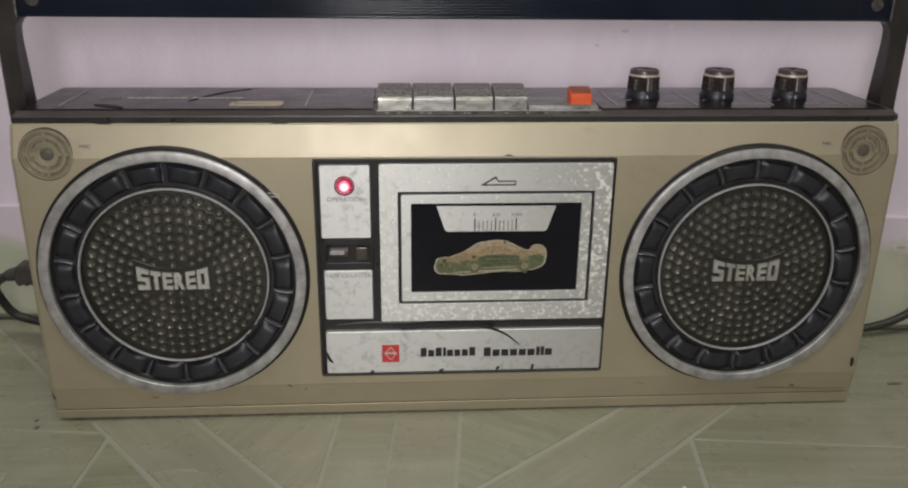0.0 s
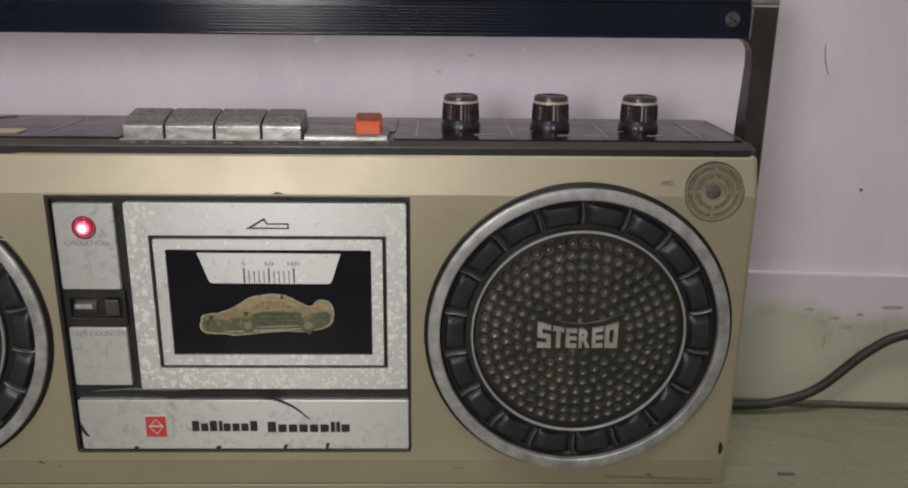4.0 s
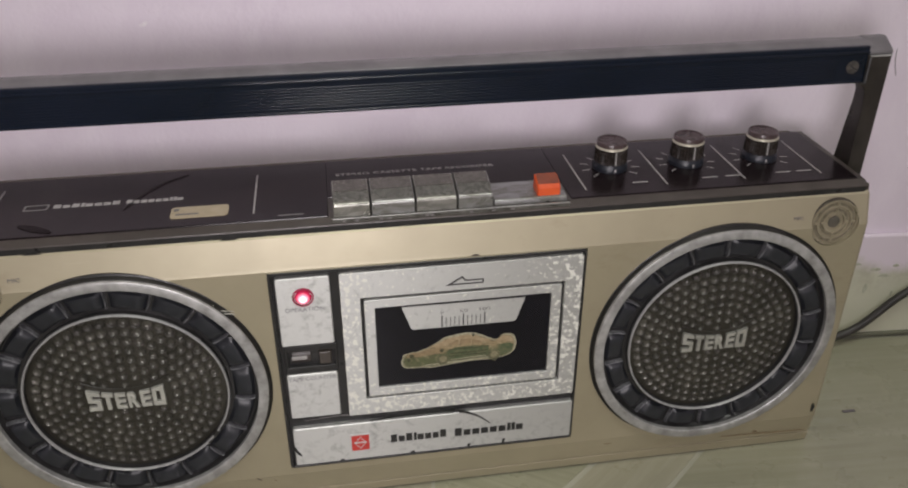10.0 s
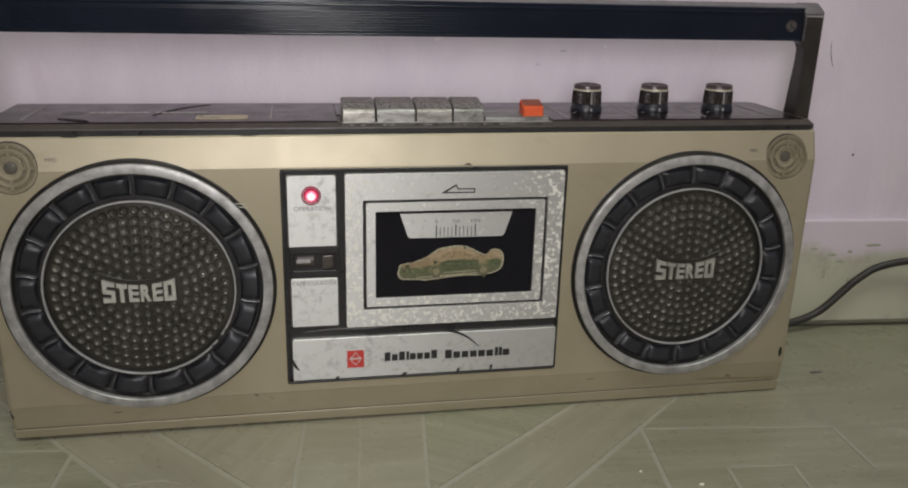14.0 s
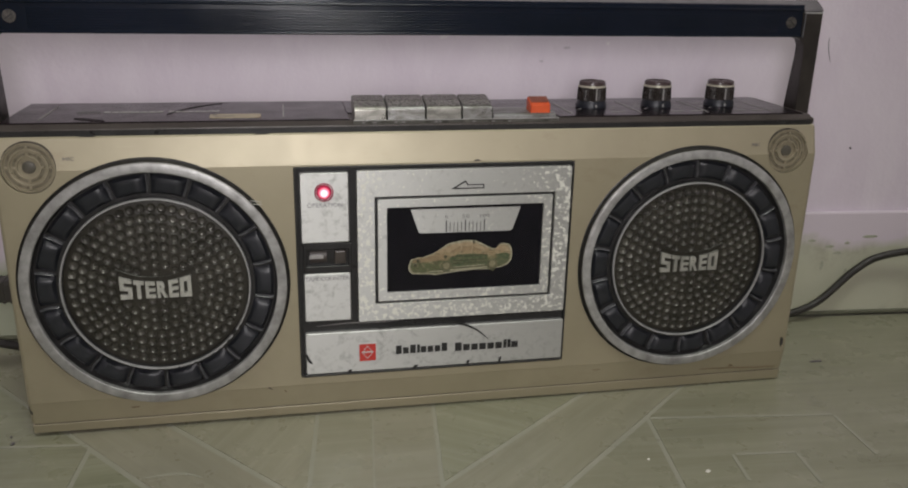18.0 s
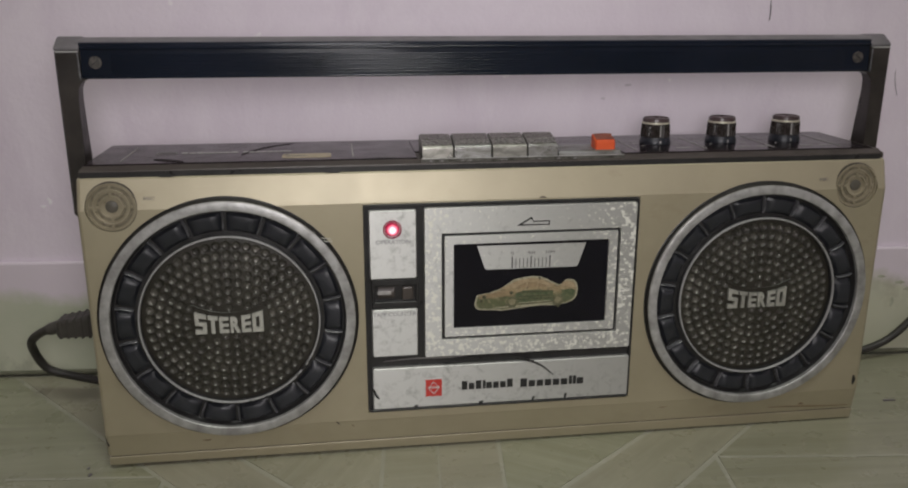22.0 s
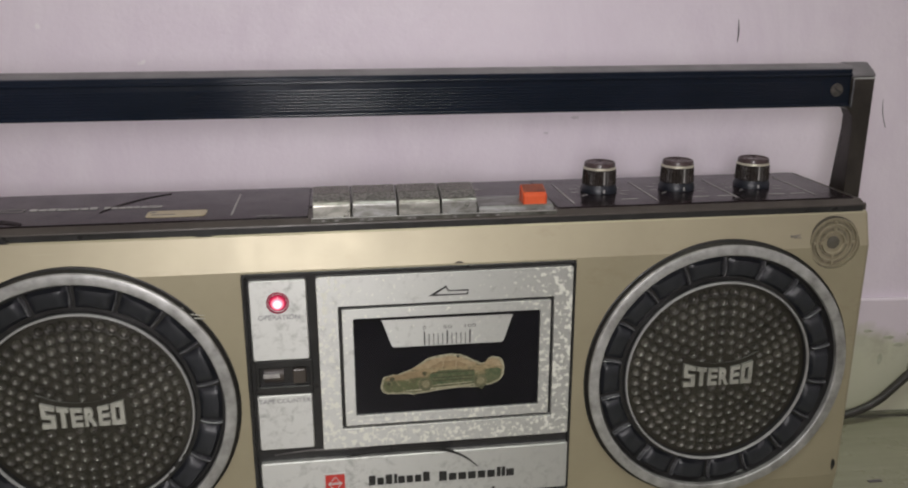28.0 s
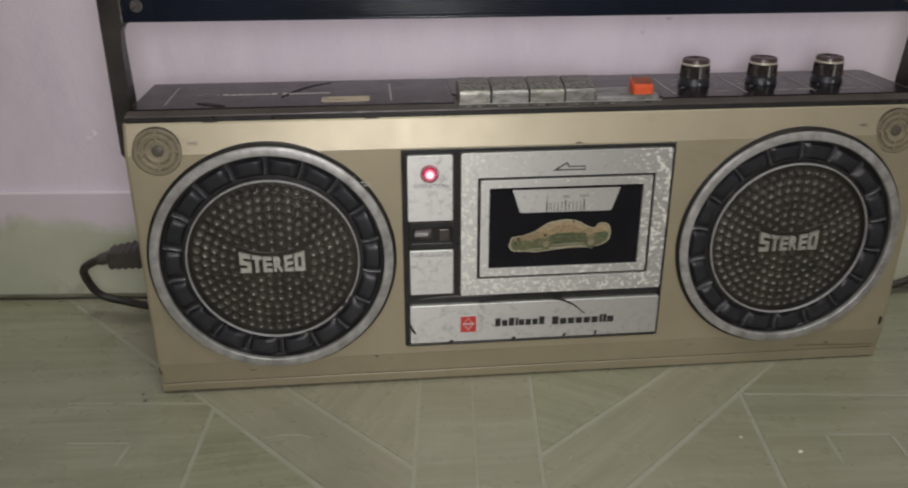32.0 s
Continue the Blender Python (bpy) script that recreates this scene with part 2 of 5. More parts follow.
CHAMPAGNE = champagne_paint()
GREY_PLASTIC = plain("grey brown plastic", (0.045, 0.037, 0.032), (0.072, 0.061, 0.053), 60, 0.40)
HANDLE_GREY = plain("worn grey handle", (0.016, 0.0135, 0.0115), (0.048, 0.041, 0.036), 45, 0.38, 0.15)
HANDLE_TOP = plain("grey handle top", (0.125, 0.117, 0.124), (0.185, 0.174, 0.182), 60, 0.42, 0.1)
TOP_BROWN = plain("dark brown top", (0.0075, 0.0045, 0.0055), (0.013, 0.008, 0.009), 35, 0.21, 0.0, 1800, 0.06, 0.06, shine=0.27)
SHELL = plain("dark brown shell", (0.045, 0.032, 0.02), (0.075, 0.055, 0.036), 90, 0.5)
SCREW = plain("dull screw", (0.04, 0.037, 0.034), (0.13, 0.118, 0.106), 420, 0.5, 0.3)
BLACK = plain("black plastic", (0.014, 0.014, 0.0145), (0.026, 0.025, 0.025), 70, 0.38)
NAVY = plain("blue black plastic", (0.012, 0.013, 0.0165), (0.023, 0.025, 0.030), 70, 0.38, 0.0, 1500, 0.1, 0.06, shine=0.45)
GRIP = plain("grip plastic", (0.004, 0.0075, 0.015), (0.008, 0.012, 0.023), 20, 0.17, 0.0, 1500, 0.04, 0.04, shine=0.32)
WINDOW = plain("dark window", (0.0035, 0.0035, 0.0065), (0.0075, 0.007, 0.011), 50, 0.16, 0.0, 1500, 0.03, 0.04, shine=0.35)
# pale colour for worn edges and the highlights painted along them
WORN_GLINT = plain("worn edge", (0.03, 0.031, 0.035), (0.19, 0.19, 0.20), 420, 0.32, 0.2)
CHROME = plain("worn chrome ring", (0.49, 0.49, 0.48), (0.27, 0.268, 0.258), 150, 0.44, 0.45, 1800, 0.1, 0.08)
BRIGHT_RING = plain("bright inner ring", (0.50, 0.50, 0.50), (0.40, 0.40, 0.40), 200, 0.45, 0.45, 1800, 0.05, 0.06)
GRILLE = plain("grille plastic", (0.023, 0.021, 0.0165), (0.037, 0.034, 0.026), 45, 0.38, 0.1, 1500, 0.08, 0.06)
LETTER = plain("pale letters", (0.48, 0.48, 0.44), (0.64, 0.64, 0.585), 350, 0.38, 0.5)
DULL_LETTER = plain("dulled letters", (0.30, 0.30, 0.27), (0.56, 0.56, 0.51), 170, 0.4, 0.5)
# cups paler than the grille in patches, as painted-in highlights
DIMPLE = plain("dimple cups", (0.034, 0.033, 0.028), (0.120, 0.115, 0.098), 75, 0.28, 0.42, 1500, 0.05, 0.06)
COLLAR = plain("black collar", (0.009, 0.009, 0.009), (0.016, 0.015, 0.014), 120, 0.45)
WHITE_PRINT = plain("white print", (0.45, 0.43, 0.42), (0.6, 0.58, 0.56), 400, 0.5)
PALE_PRINT = plain("worn white print", (0.26, 0.25, 0.245), (0.38, 0.365, 0.35), 400, 0.5)
GREY_PRINT = plain("grey print", (0.10, 0.095, 0.095), (0.20, 0.19, 0.185), 600, 0.5)
FAINT_PRINT = plain("faint grey print", (0.19, 0.19, 0.20), (0.33, 0.33, 0.33), 500, 0.5)
BLACK_PRINT = plain("black print", (0.012, 0.012, 0.012), (0.022, 0.022, 0.022), 400, 0.5)
MATT_BROWN = plain("matt brown mark", (0.0095, 0.006, 0.007), (0.015, 0.0095, 0.0105), 300, 0.55, shine=0.15)
ORANGE = plain("orange button", (0.60, 0.075, 0.016), (0.70, 0.11, 0.025), 120, 0.4)
ORANGE_BROWN = plain("dulled orange", (0.16, 0.052, 0.035), (0.28, 0.075, 0.04), 250, 0.4)
SCUFF = plain("brown scuff", (0.14, 0.10, 0.055), (0.22, 0.165, 0.095), 300, 0.6)
RED = plain("red badge", (0.48, 0.035, 0.03), (0.58, 0.06, 0.05), 300, 0.45)
CRIMSON = plain("crimson lamp rim", (0.26, 0.012, 0.045), (0.34, 0.02, 0.07), 300, 0.3)
STICKER_LABEL = plain("yellowed label", (0.38, 0.315, 0.20), (0.46, 0.39, 0.265), 180, 0.4)
KNOB_RING = plain("pale knob ring", (0.50, 0.47, 0.38), (0.40, 0.37, 0.30), 300, 0.4, 0.3)
KNOB_CAP = plain("knob cap", (0.052, 0.034, 0.034), (0.078, 0.053, 0.054), 90, 0.3)
KNOB_SKIRT = plain("knob skirt", (0.008, 0.010, 0.015), (0.014, 0.017, 0.024), 90, 0.42)
KNOB_BLACK = plain("knob plastic", (0.018, 0.014, 0.012), (0.03, 0.024, 0.021), 90, 0.28)
CABLE = plain("black cable", (0.022, 0.02, 0.017), (0.035, 0.032, 0.028), 80, 0.5)
PLUG = plain("plug rubber", (0.04, 0.036, 0.03), (0.06, 0.055, 0.047), 80, 0.55)
MIC = plain("mic plastic", (0.29, 0.255, 0.178), (0.36, 0.32, 0.23), 120, 0.35, 0.3)
MIC_CORE = plain("mic core", (0.07, 0.064, 0.05), (0.11, 0.10, 0.08), 200, 0.5)
MIC_DARK = plain("mic dark plastic", (0.18, 0.157, 0.110), (0.235, 0.207, 0.148), 120, 0.3, 0.2)


def silver(name, spots):
    """Brushed aluminium with dull stains; spots: pale flaked specks, thicker towards the lower edge and one side."""
    n = Nodes(name)
    stain = n.ramp(n.noise(230, 6, 0.72, None, 0.6), 0.50 if not spots else 0.54, 0.66)
    patch = n.ramp(n.noise(36, 3, 0.5), 0.34, 0.56)
    stain = n.math("MULTIPLY", stain, n.math("MULTIPLY", patch, 0.5 if spots else 0.7))
    colour = n.mix(stain, (0.55, 0.555, 0.535), (0.27, 0.272, 0.258))
    metal, rough = n.ramp(stain, 0, 1, 0.8, 0.3), n.ramp(stain, 0, 1, 0.52, 0.6)
    if spots:
        side = n.math("MAXIMUM", n.ramp(n.axis(0), 0.036, 0.058), n.ramp(n.axis(0), -0.022, -0.034, 0, 1.0))
        low = n.ramp(n.axis(2), 0.074, 0.061)
        cloud = n.ramp(n.noise(60, 3, 0.6), 0.42, 0.66)
        where = n.math("MAXIMUM", n.math("MAXIMUM", side, low), n.math("MULTIPLY", cloud, 0.62))
        fleck = n.math("ADD", n.noise(640, 1.5, 0.5), n.math("MULTIPLY", where, 0.15))
        fleck = n.ramp(fleck, 0.70, 0.745)
        colour = n.mix(fleck, colour, (0.70, 0.70, 0.63))
        metal, rough = n.math("MULTIPLY", metal, n.ramp(fleck, 0, 1, 1, 0.1)), n.math("ADD", rough, n.ramp(fleck, 0, 1, 0, 0.15))
    brush = n.tree.nodes.new("ShaderNodeCombineXYZ")
    brush.inputs[2].default_value = 1.0
    n.set(Base_Color=colour, Metallic=metal, Roughness=rough, Anisotropic=0.68, Tangent=brush.outputs[0])
    n.bump(n.noise(5000, 2, 0.5, (0.02, 1, 1)), 0.12, 0.0002)
    return n.material


SILVER = silver("brushed aluminium", False)
SPECKLED = silver("flaked aluminium", True)


def key_metal():
    n = Nodes("worn silvered keys")
    wear = n.ramp(n.noise(260, 6, 0.7, (0.35, 1, 1), 0.6), 0.40, 0.60)
    n.set(Base_Color=n.mix(wear, n.mix(n.random(), (0.34, 0.332, 0.295), (0.35, 0.355, 0.36)), (0.175, 0.171, 0.152)), Metallic=n.ramp(wear, 0, 1, 0.82, 0.55),
          Roughness=n.ramp(n.noise(90, 4), 0.3, 0.7, 0.26, 0.46))
    n.bump(n.noise(1200, 3), 0.08, 0.0003)
    return n.material


KEY = key_metal()
# key metal again in darker tones, for the facets turned from the light
KEY_TOP = plain("worn key top", (0.115, 0.109, 0.096), (0.175, 0.166, 0.146), 240, 0.25, 0.6, 1200, 0.1)
KEY_SLOPE = plain("worn key slope", (0.18, 0.176, 0.158), (0.26, 0.255, 0.232), 260, 0.28, 0.6, 1200, 0.1)
STRIP = plain("smoky strip", (0.06, 0.058, 0.05), (0.20, 0.195, 0.18), 180, 0.18, 0.4, 1200, 0.06)


def wall_paint():
    """Lilac limewash with faint brush clouds, rubbed stains and small pits."""
    n = Nodes("lilac wall paint")
    cloud = n.ramp(n.noise(3.2, 6, 0.62, None, 0.4), 0.3, 0.7)
    brush = n.ramp(n.noise(22, 6, 0.7, (1, 1, 0.45), 0.8), 0.38, 0.64)
    colour = n.mix(cloud, (0.675, 0.588, 0.685), (0.80, 0.715, 0.80))
    colour = n.mix(n.math("MULTIPLY", brush, 0.55), colour, (0.83, 0.76, 0.83))
    stain = n.ramp(n.noise(7.5, 7, 0.72), 0.60, 0.76)
    colour = n.mix(n.math("MULTIPLY", stain, 0.35), colour, (0.43, 0.37, 0.40))
    speck = n.ramp(n.noise(70, 2, 0.5), 0.735, 0.76)
    colour = n.mix(n.math("MULTIPLY", speck, 0.6), colour, (0.9, 0.86, 0.88))
    n.set(Base_Color=colour, Roughness=n.ramp(n.noise(30, 4), 0.3, 0.7, 0.45, 0.65))
    n.bump(n.math("ADD", n.noise(60, 5, 0.6), n.math("MULTIPLY", n.noise(420, 3), 0.4)), 0.25, 0.0015)
    return n.material


def skirting_paint():
    """Cream-green gloss paint low on the wall, overlapped by lilac along a ragged upper edge."""
    n = Nodes("skirting paint")
    edge = n.math("ADD", n.axis(2), n.math("MULTIPLY", n.ramp(n.noise(22, 5, 0.6), 0, 1, -1, 1), 0.018))
    lilac = n.ramp(edge, 0.046, 0.056)
    base = n.mix(n.ramp(n.noise(9, 5, 0.6), 0.35, 0.7), n.mix(n.ramp(n.axis(0), -0.10, 0.30), (0.41, 0.45, 0.33), (0.53, 0.525, 0.40)), (0.55, 0.555, 0.45))
    dirt = n.math("MULTIPLY", n.ramp(n.noise(70, 6, 0.7, (1, 1, 0.6)), 0.48, 0.62), n.ramp(n.noise(17, 3, 0.5), 0.50, 0.64))
    base = n.mix(n.math("MULTIPLY", dirt, 0.6), base, (0.22, 0.21, 0.17))
    beside = n.ramp(n.math("ABSOLUTE", n.math("SUBTRACT", n.axis(0), 0.287), 0.0), 0.034, 0.008)
    smudge = n.math("MULTIPLY", beside, n.ramp(n.math("ADD", n.axis(2), n.ramp(n.noise(60, 5, 0.65), 0, 1, -0.022, 0.022)), 0.030, 0.046))
    base = n.mix(n.math("MULTIPLY", n.math("MULTIPLY", smudge, n.ramp(n.noise(110, 5, 0.7), 0.40, 0.60)), 0.55), base, (0.29, 0.26, 0.20))
    n.set(Base_Color=n.mix(lilac, base, (0.71, 0.63, 0.70)), Roughness=n.ramp(n.noise(40, 3), 0.3, 0.7, 0.35, 0.55))
    n.bump(n.noise(90, 5), 0.2, 0.001)
    return n.material


def floor_print(name, a, b, c):
    """Glazed tile print: pale wood grain along the piece's own length, with fine hatched strokes; pieces differ from green-grey to beige."""
    n = Nodes(name)
    grain = n.ramp(n.noise(46, 6, 0.65, (0.12, 1, 1), 0.5), 0.38, 0.66)
    colour = n.mix(grain, a, b)
    fine = n.ramp(n.noise(210, 4, 0.6, (0.045, 1, 1), 0.2), 0.47, 0.60)
    colour = n.mix(n.math("MULTIPLY", fine, 0.38), colour, c)
    stroke = n.math("MULTIPLY", n.ramp(n.noise(330, 3, 0.55, (0.035, 1, 1), 0.3), 0.56, 0.64), n.ramp(n.noise(21, 3, 0.5), 0.42, 0.60))
    colour = n.mix(n.math("MULTIPLY", stroke, 0.38), colour, (0.15, 0.15, 0.105))
    colour = n.mix(n.math("MULTIPLY", n.random(), 0.5), colour, (0.335, 0.295, 0.24))
    dirt = n.ramp(n.noise(14, 6, 0.7), 0.55, 0.75)
    colour = n.mix(n.math("MULTIPLY", dirt, 0.35), colour, (0.15, 0.145, 0.105))
    smear = n.ramp(n.noise(26, 5, 0.65, (0.4, 1, 1), 1.0), 0.62, 0.74)
    colour = n.mix(n.math("MULTIPLY", smear, 0.3), colour, (0.42, 0.41, 0.34))
    n.set(Base_Color=colour, Roughness=n.ramp(n.noise(60, 4), 0.3, 0.7, 0.22, 0.4))
    n.bump(n.noise(300, 3, 0.6, (0.1, 1, 1)), 0.06, 0.0004)
    return n.material


LILAC, SKIRTING = wall_paint(), skirting_paint()
TILE = floor_print("printed tile", (0.222, 0.230, 0.149), (0.29, 0.296, 0.204), (0.355, 0.355, 0.262))
JOINT = plain("pale tile line", (0.315, 0.312, 0.245), (0.375, 0.368, 0.295), 25, 0.35)
CEILING_WHITE = plain("ceiling white", (0.7, 0.7, 0.7), (0.76, 0.76, 0.75), 3, 0.7, 0, 200)
MARK = plain("pencil mark", (0.09, 0.08, 0.09), (0.14, 0.12, 0.13), 300, 0.7)
WALL_GREY = plain("grey wall smudge", (0.55, 0.485, 0.55), (0.66, 0.59, 0.66), 300, 0.6)
WALL_CHIP = plain("pale wall chip", (0.80, 0.76, 0.80), (0.88, 0.85, 0.88), 300, 0.6)
SKIRT_DIRT = plain("skirting dirt", (0.34, 0.345, 0.26), (0.45, 0.46, 0.36), 350, 0.6)
GAP_LINE = plain("floor gap dirt", (0.10, 0.105, 0.07), (0.18, 0.18, 0.13), 40, 0.7)
DUST = plain("pale grit", (0.7, 0.68, 0.6), (0.8, 0.78, 0.7), 300, 0.7)


def led_material():
    """Clear red lens over a glowing chip: brightest in its middle, deep crimson at its edge."""
    n = Nodes("lit red lamp")
    off = n.math("SQRT", n.math("ADD", n.math("POWER", n.axis(0), 2.0), n.math("POWER", n.axis(2), 2.0)), 0.0)
    near = n.ramp(off, 0.0010, 0.0034, 1.0, 0.0)
    n.set(Base_Color=(0.30, 0.008, 0.03, 1), Roughness=0.15, Emission_Color=n.mix(n.ramp(near, 0.25, 1.0), (0.75, 0.03, 0.12), (1.0, 0.72, 0.80)),
          Emission_Strength=n.ramp(near, 0.0, 1.0, 0.16, 2.0))
    return n.material


def car_material():
    """Faded print: tan above, green below, with scuffs and a pale edge."""
    n = Nodes("faded car print")
    tone = n.math("ADD", n.axis(2), n.math("MULTIPLY", n.ramp(n.noise(140, 4), 0, 1, -1, 1), 0.004))
    colour = n.mix(n.ramp(tone, 0.0795, 0.0825), (0.10, 0.112, 0.052), (0.30, 0.23, 0.13))
    scuff = n.ramp(n.noise(320, 5, 0.7), 0.52, 0.68)
    colour = n.mix(n.math("MULTIPLY", scuff, 0.6), colour, (0.40, 0.34, 0.22))
    blot = n.ramp(n.noise(330, 6, 0.7, None, 0.8), 0.46, 0.62)
    colour = n.mix(n.math("MULTIPLY", blot, 0.65), colour, (0.07, 0.065, 0.035))
    n.set(Base_Color=colour, Roughness=0.45)
    n.bump(n.noise(500, 4), 0.15, 0.0003)
    return n.material


LED, CAR = led_material(), car_material()
CAR_WHEEL = plain("wheel print", (0.07, 0.075, 0.04), (0.17, 0.16, 0.09), 500, 0.45)
CAR_GREEN = plain("green print", (0.045, 0.075, 0.035), (0.14, 0.14, 0.075), 520, 0.45)
CAR_GLASS = plain("window print", (0.20, 0.15, 0.085), (0.30, 0.22, 0.125), 300, 0.45)
CAR_ROOF = plain("faded tan print", (0.27, 0.20, 0.115), (0.40, 0.32, 0.20), 420, 0.45)
CAR_HUB = plain("hub print", (0.16, 0.15, 0.085), (0.27, 0.24, 0.15), 500, 0.45)
CAR_DARK = plain("dark print", (0.035, 0.035, 0.02), (0.08, 0.08, 0.04), 500, 0.45)
STICKER_EDGE = plain("pale sticker edge", (0.20, 0.19, 0.12), (0.46, 0.43, 0.31), 800, 0.5)

# ---- the room ----
WALL_TURN = -4.06                   # the wall runs at a slight angle behind the radio
WALL = pose(0, 0.1065, 0, 0, 0, WALL_TURN)


def structure(name, bm, material, label, m=None, category=""):
    ob = part(name, bm, material, None, label)
    if m:
        ob.matrix_basis = m
    return tagged(ob, category=category, kind="structure")


wall_back = structure("wall_north", boxed(-1.4, 1.6, 0.0, 0.12, 0, 2.5), LILAC, "lilac limewashed wall with faint stains and scratches", WALL, "wall")
skirting_bm = bmesh.new()
box(skirting_bm, -1.4, 1.6, -0.0035, 0.0, 0, 0.0712, 0.0012)
skirting = structure("baseboard", skirting_bm, SKIRTING, "low cream-green painted skirting band with ragged lilac edge", WALL, "baseboard")
structure("wall_west", boxed(-1.52, -1.4, -2.4, 0.12, 0, 2.5), LILAC, "plain lilac side wall", WALL, "wall")
structure("wall_east", boxed(1.6, 1.72, -2.4, 0.12, 0, 2.5), LILAC, "plain lilac side wall", WALL, "wall")
structure("wall_south", boxed(-1.52, 1.72, -2.52, -2.4, 0, 2.5), LILAC, "plain lilac wall behind the camera", WALL, "wall")
structure("ceiling", boxed(-1.52, 1.72, -2.52, 0.12, 2.5, 2.6), CEILING_WHITE, "plain white ceiling", WALL, "ceiling")
floor = structure("floor", boxed(-1.62, 1.74, -2.6, 0.24, -0.05, -0.0004), JOINT, "grey-green printed tile floor with pale lines", pose(0, 0, -0.0016), "floor")


# ---- the cassette radio ----
radio = tagged(new("cassette_radio"), "champagne-gold stereo cassette radio with two round speakers on the floor", "radio")


def body_mesh():
    """Body with sloped upper and lower strips in front, cut out for the speakers, the centre panel and the microphones."""
    profile = [(0.0018, 0.0058), (0.0002, 0.0168), (0.0, 0.0176), (0.0, 0.1300), (0.0004, 0.1312), (0.0040, 0.1435), (0.0052, 0.1446),
               (0.0640, 0.1446), (0.0660, 0.1420), (0.0800, 0.1300), (0.0800, 0.0058)]
    bm = bmesh.new()
    ends = [[bm.verts.new((x, y, z)) for y, z in profile] for x in (-0.1962, 0.1988)]
    n = len(profile)
    for i in range(n):
        bm.faces.new((ends[0][i], ends[1][i], ends[1][(i + 1) % n], ends[0][(i + 1) % n]))
    bm.faces.new(ends[0])
    bm.faces.new(ends[1])
    bmesh.ops.recalc_face_normals(bm, faces=bm.faces)
    sides = [e for e in bm.edges if abs(e.verts[0].co.x - e.verts[1].co.x) < 1e-6]
    bmesh.ops.bevel(bm, geom=sides, offset=0.0020, segments=3, affect="EDGES", profile=0.5)
    solid = bpy.data.meshes.new("body")
    bm.to_mesh(solid)
    bm.free()
    cut = joined(boxed(-0.0682, 0.0676, -0.02, 0.004, 0.0216, 0.1292),
                 *[moved(lathe([(0, 0.02), (0.0608, 0.02), (0.0608, -0.009), (0, -0.009)], 96), pose(x, 0, 0.0743)) for x in (-0.1323, 0.1336)],
                 *[moved(lathe([(0, 0.02), (0.0114, 0.02), (0.0114, -0.005), (0, -0.005)], 48), pose(x, 0, 0.1314)) for x in (-0.1812, 0.1822)])
    tool = bpy.data.meshes.new("tool")
    cut.to_mesh(tool)
    cut.free()
    a, b = new("solid", solid), new("tool", tool)
    mod = a.modifiers.new("cut", "BOOLEAN")
    mod.operation, mod.solver, mod.object = "DIFFERENCE", "EXACT", b
    mod.use_self = True
    me = bpy.data.meshes.new_from_object(a.evaluated_get(bpy.context.evaluated_depsgraph_get()))
    bpy.data.objects.remove(a)
    bpy.data.objects.remove(b)
    out = bmesh.new()
    out.from_mesh(me)
    return out


part("body", body_mesh(), CHAMPAGNE, radio, "champagne-gold painted front and case")
part("back_shell", boxed(-0.1967, 0.1993, 0.0062, 0.0790, 0.0062, 0.1436, 0.0012), SHELL, radio, "dark brown rear half of the case")
strip_bm = boxed(-0.1956, 0.1982, 0.0019, 0.079, -0.0008, 0.0052, 0.0004)
for v in strip_bm.verts:
    if v.co.z < 0.002:
        v.co.z += max(0.0, 0.10 - v.co.x) * 0.004
        v.co.y += 0.0006 if v.co.y < 0.02 else 0.0
part("bottom_strip", strip_bm, CHAMPAGNE, radio)
foot = part("foot", lathe([(0, 0.0), (0.0070, 0.0), (0.0072, 0.0006), (0.0066, 0.0030), (0, 0.0030)], 24, "Z"), BLACK, radio, "flat black rubber foot")
foot.matrix_basis = pose(-0.176, 0.018, -0.0016)
for x, y in ((-0.176, 0.066), (0.178, 0.018), (0.178, 0.066)):
    again(foot, pose(x, y, -0.0016))
part("seam", boxed(-0.1945, 0.1945, 0.0024, 0.065, 0.005, 0.006), BLACK, radio)


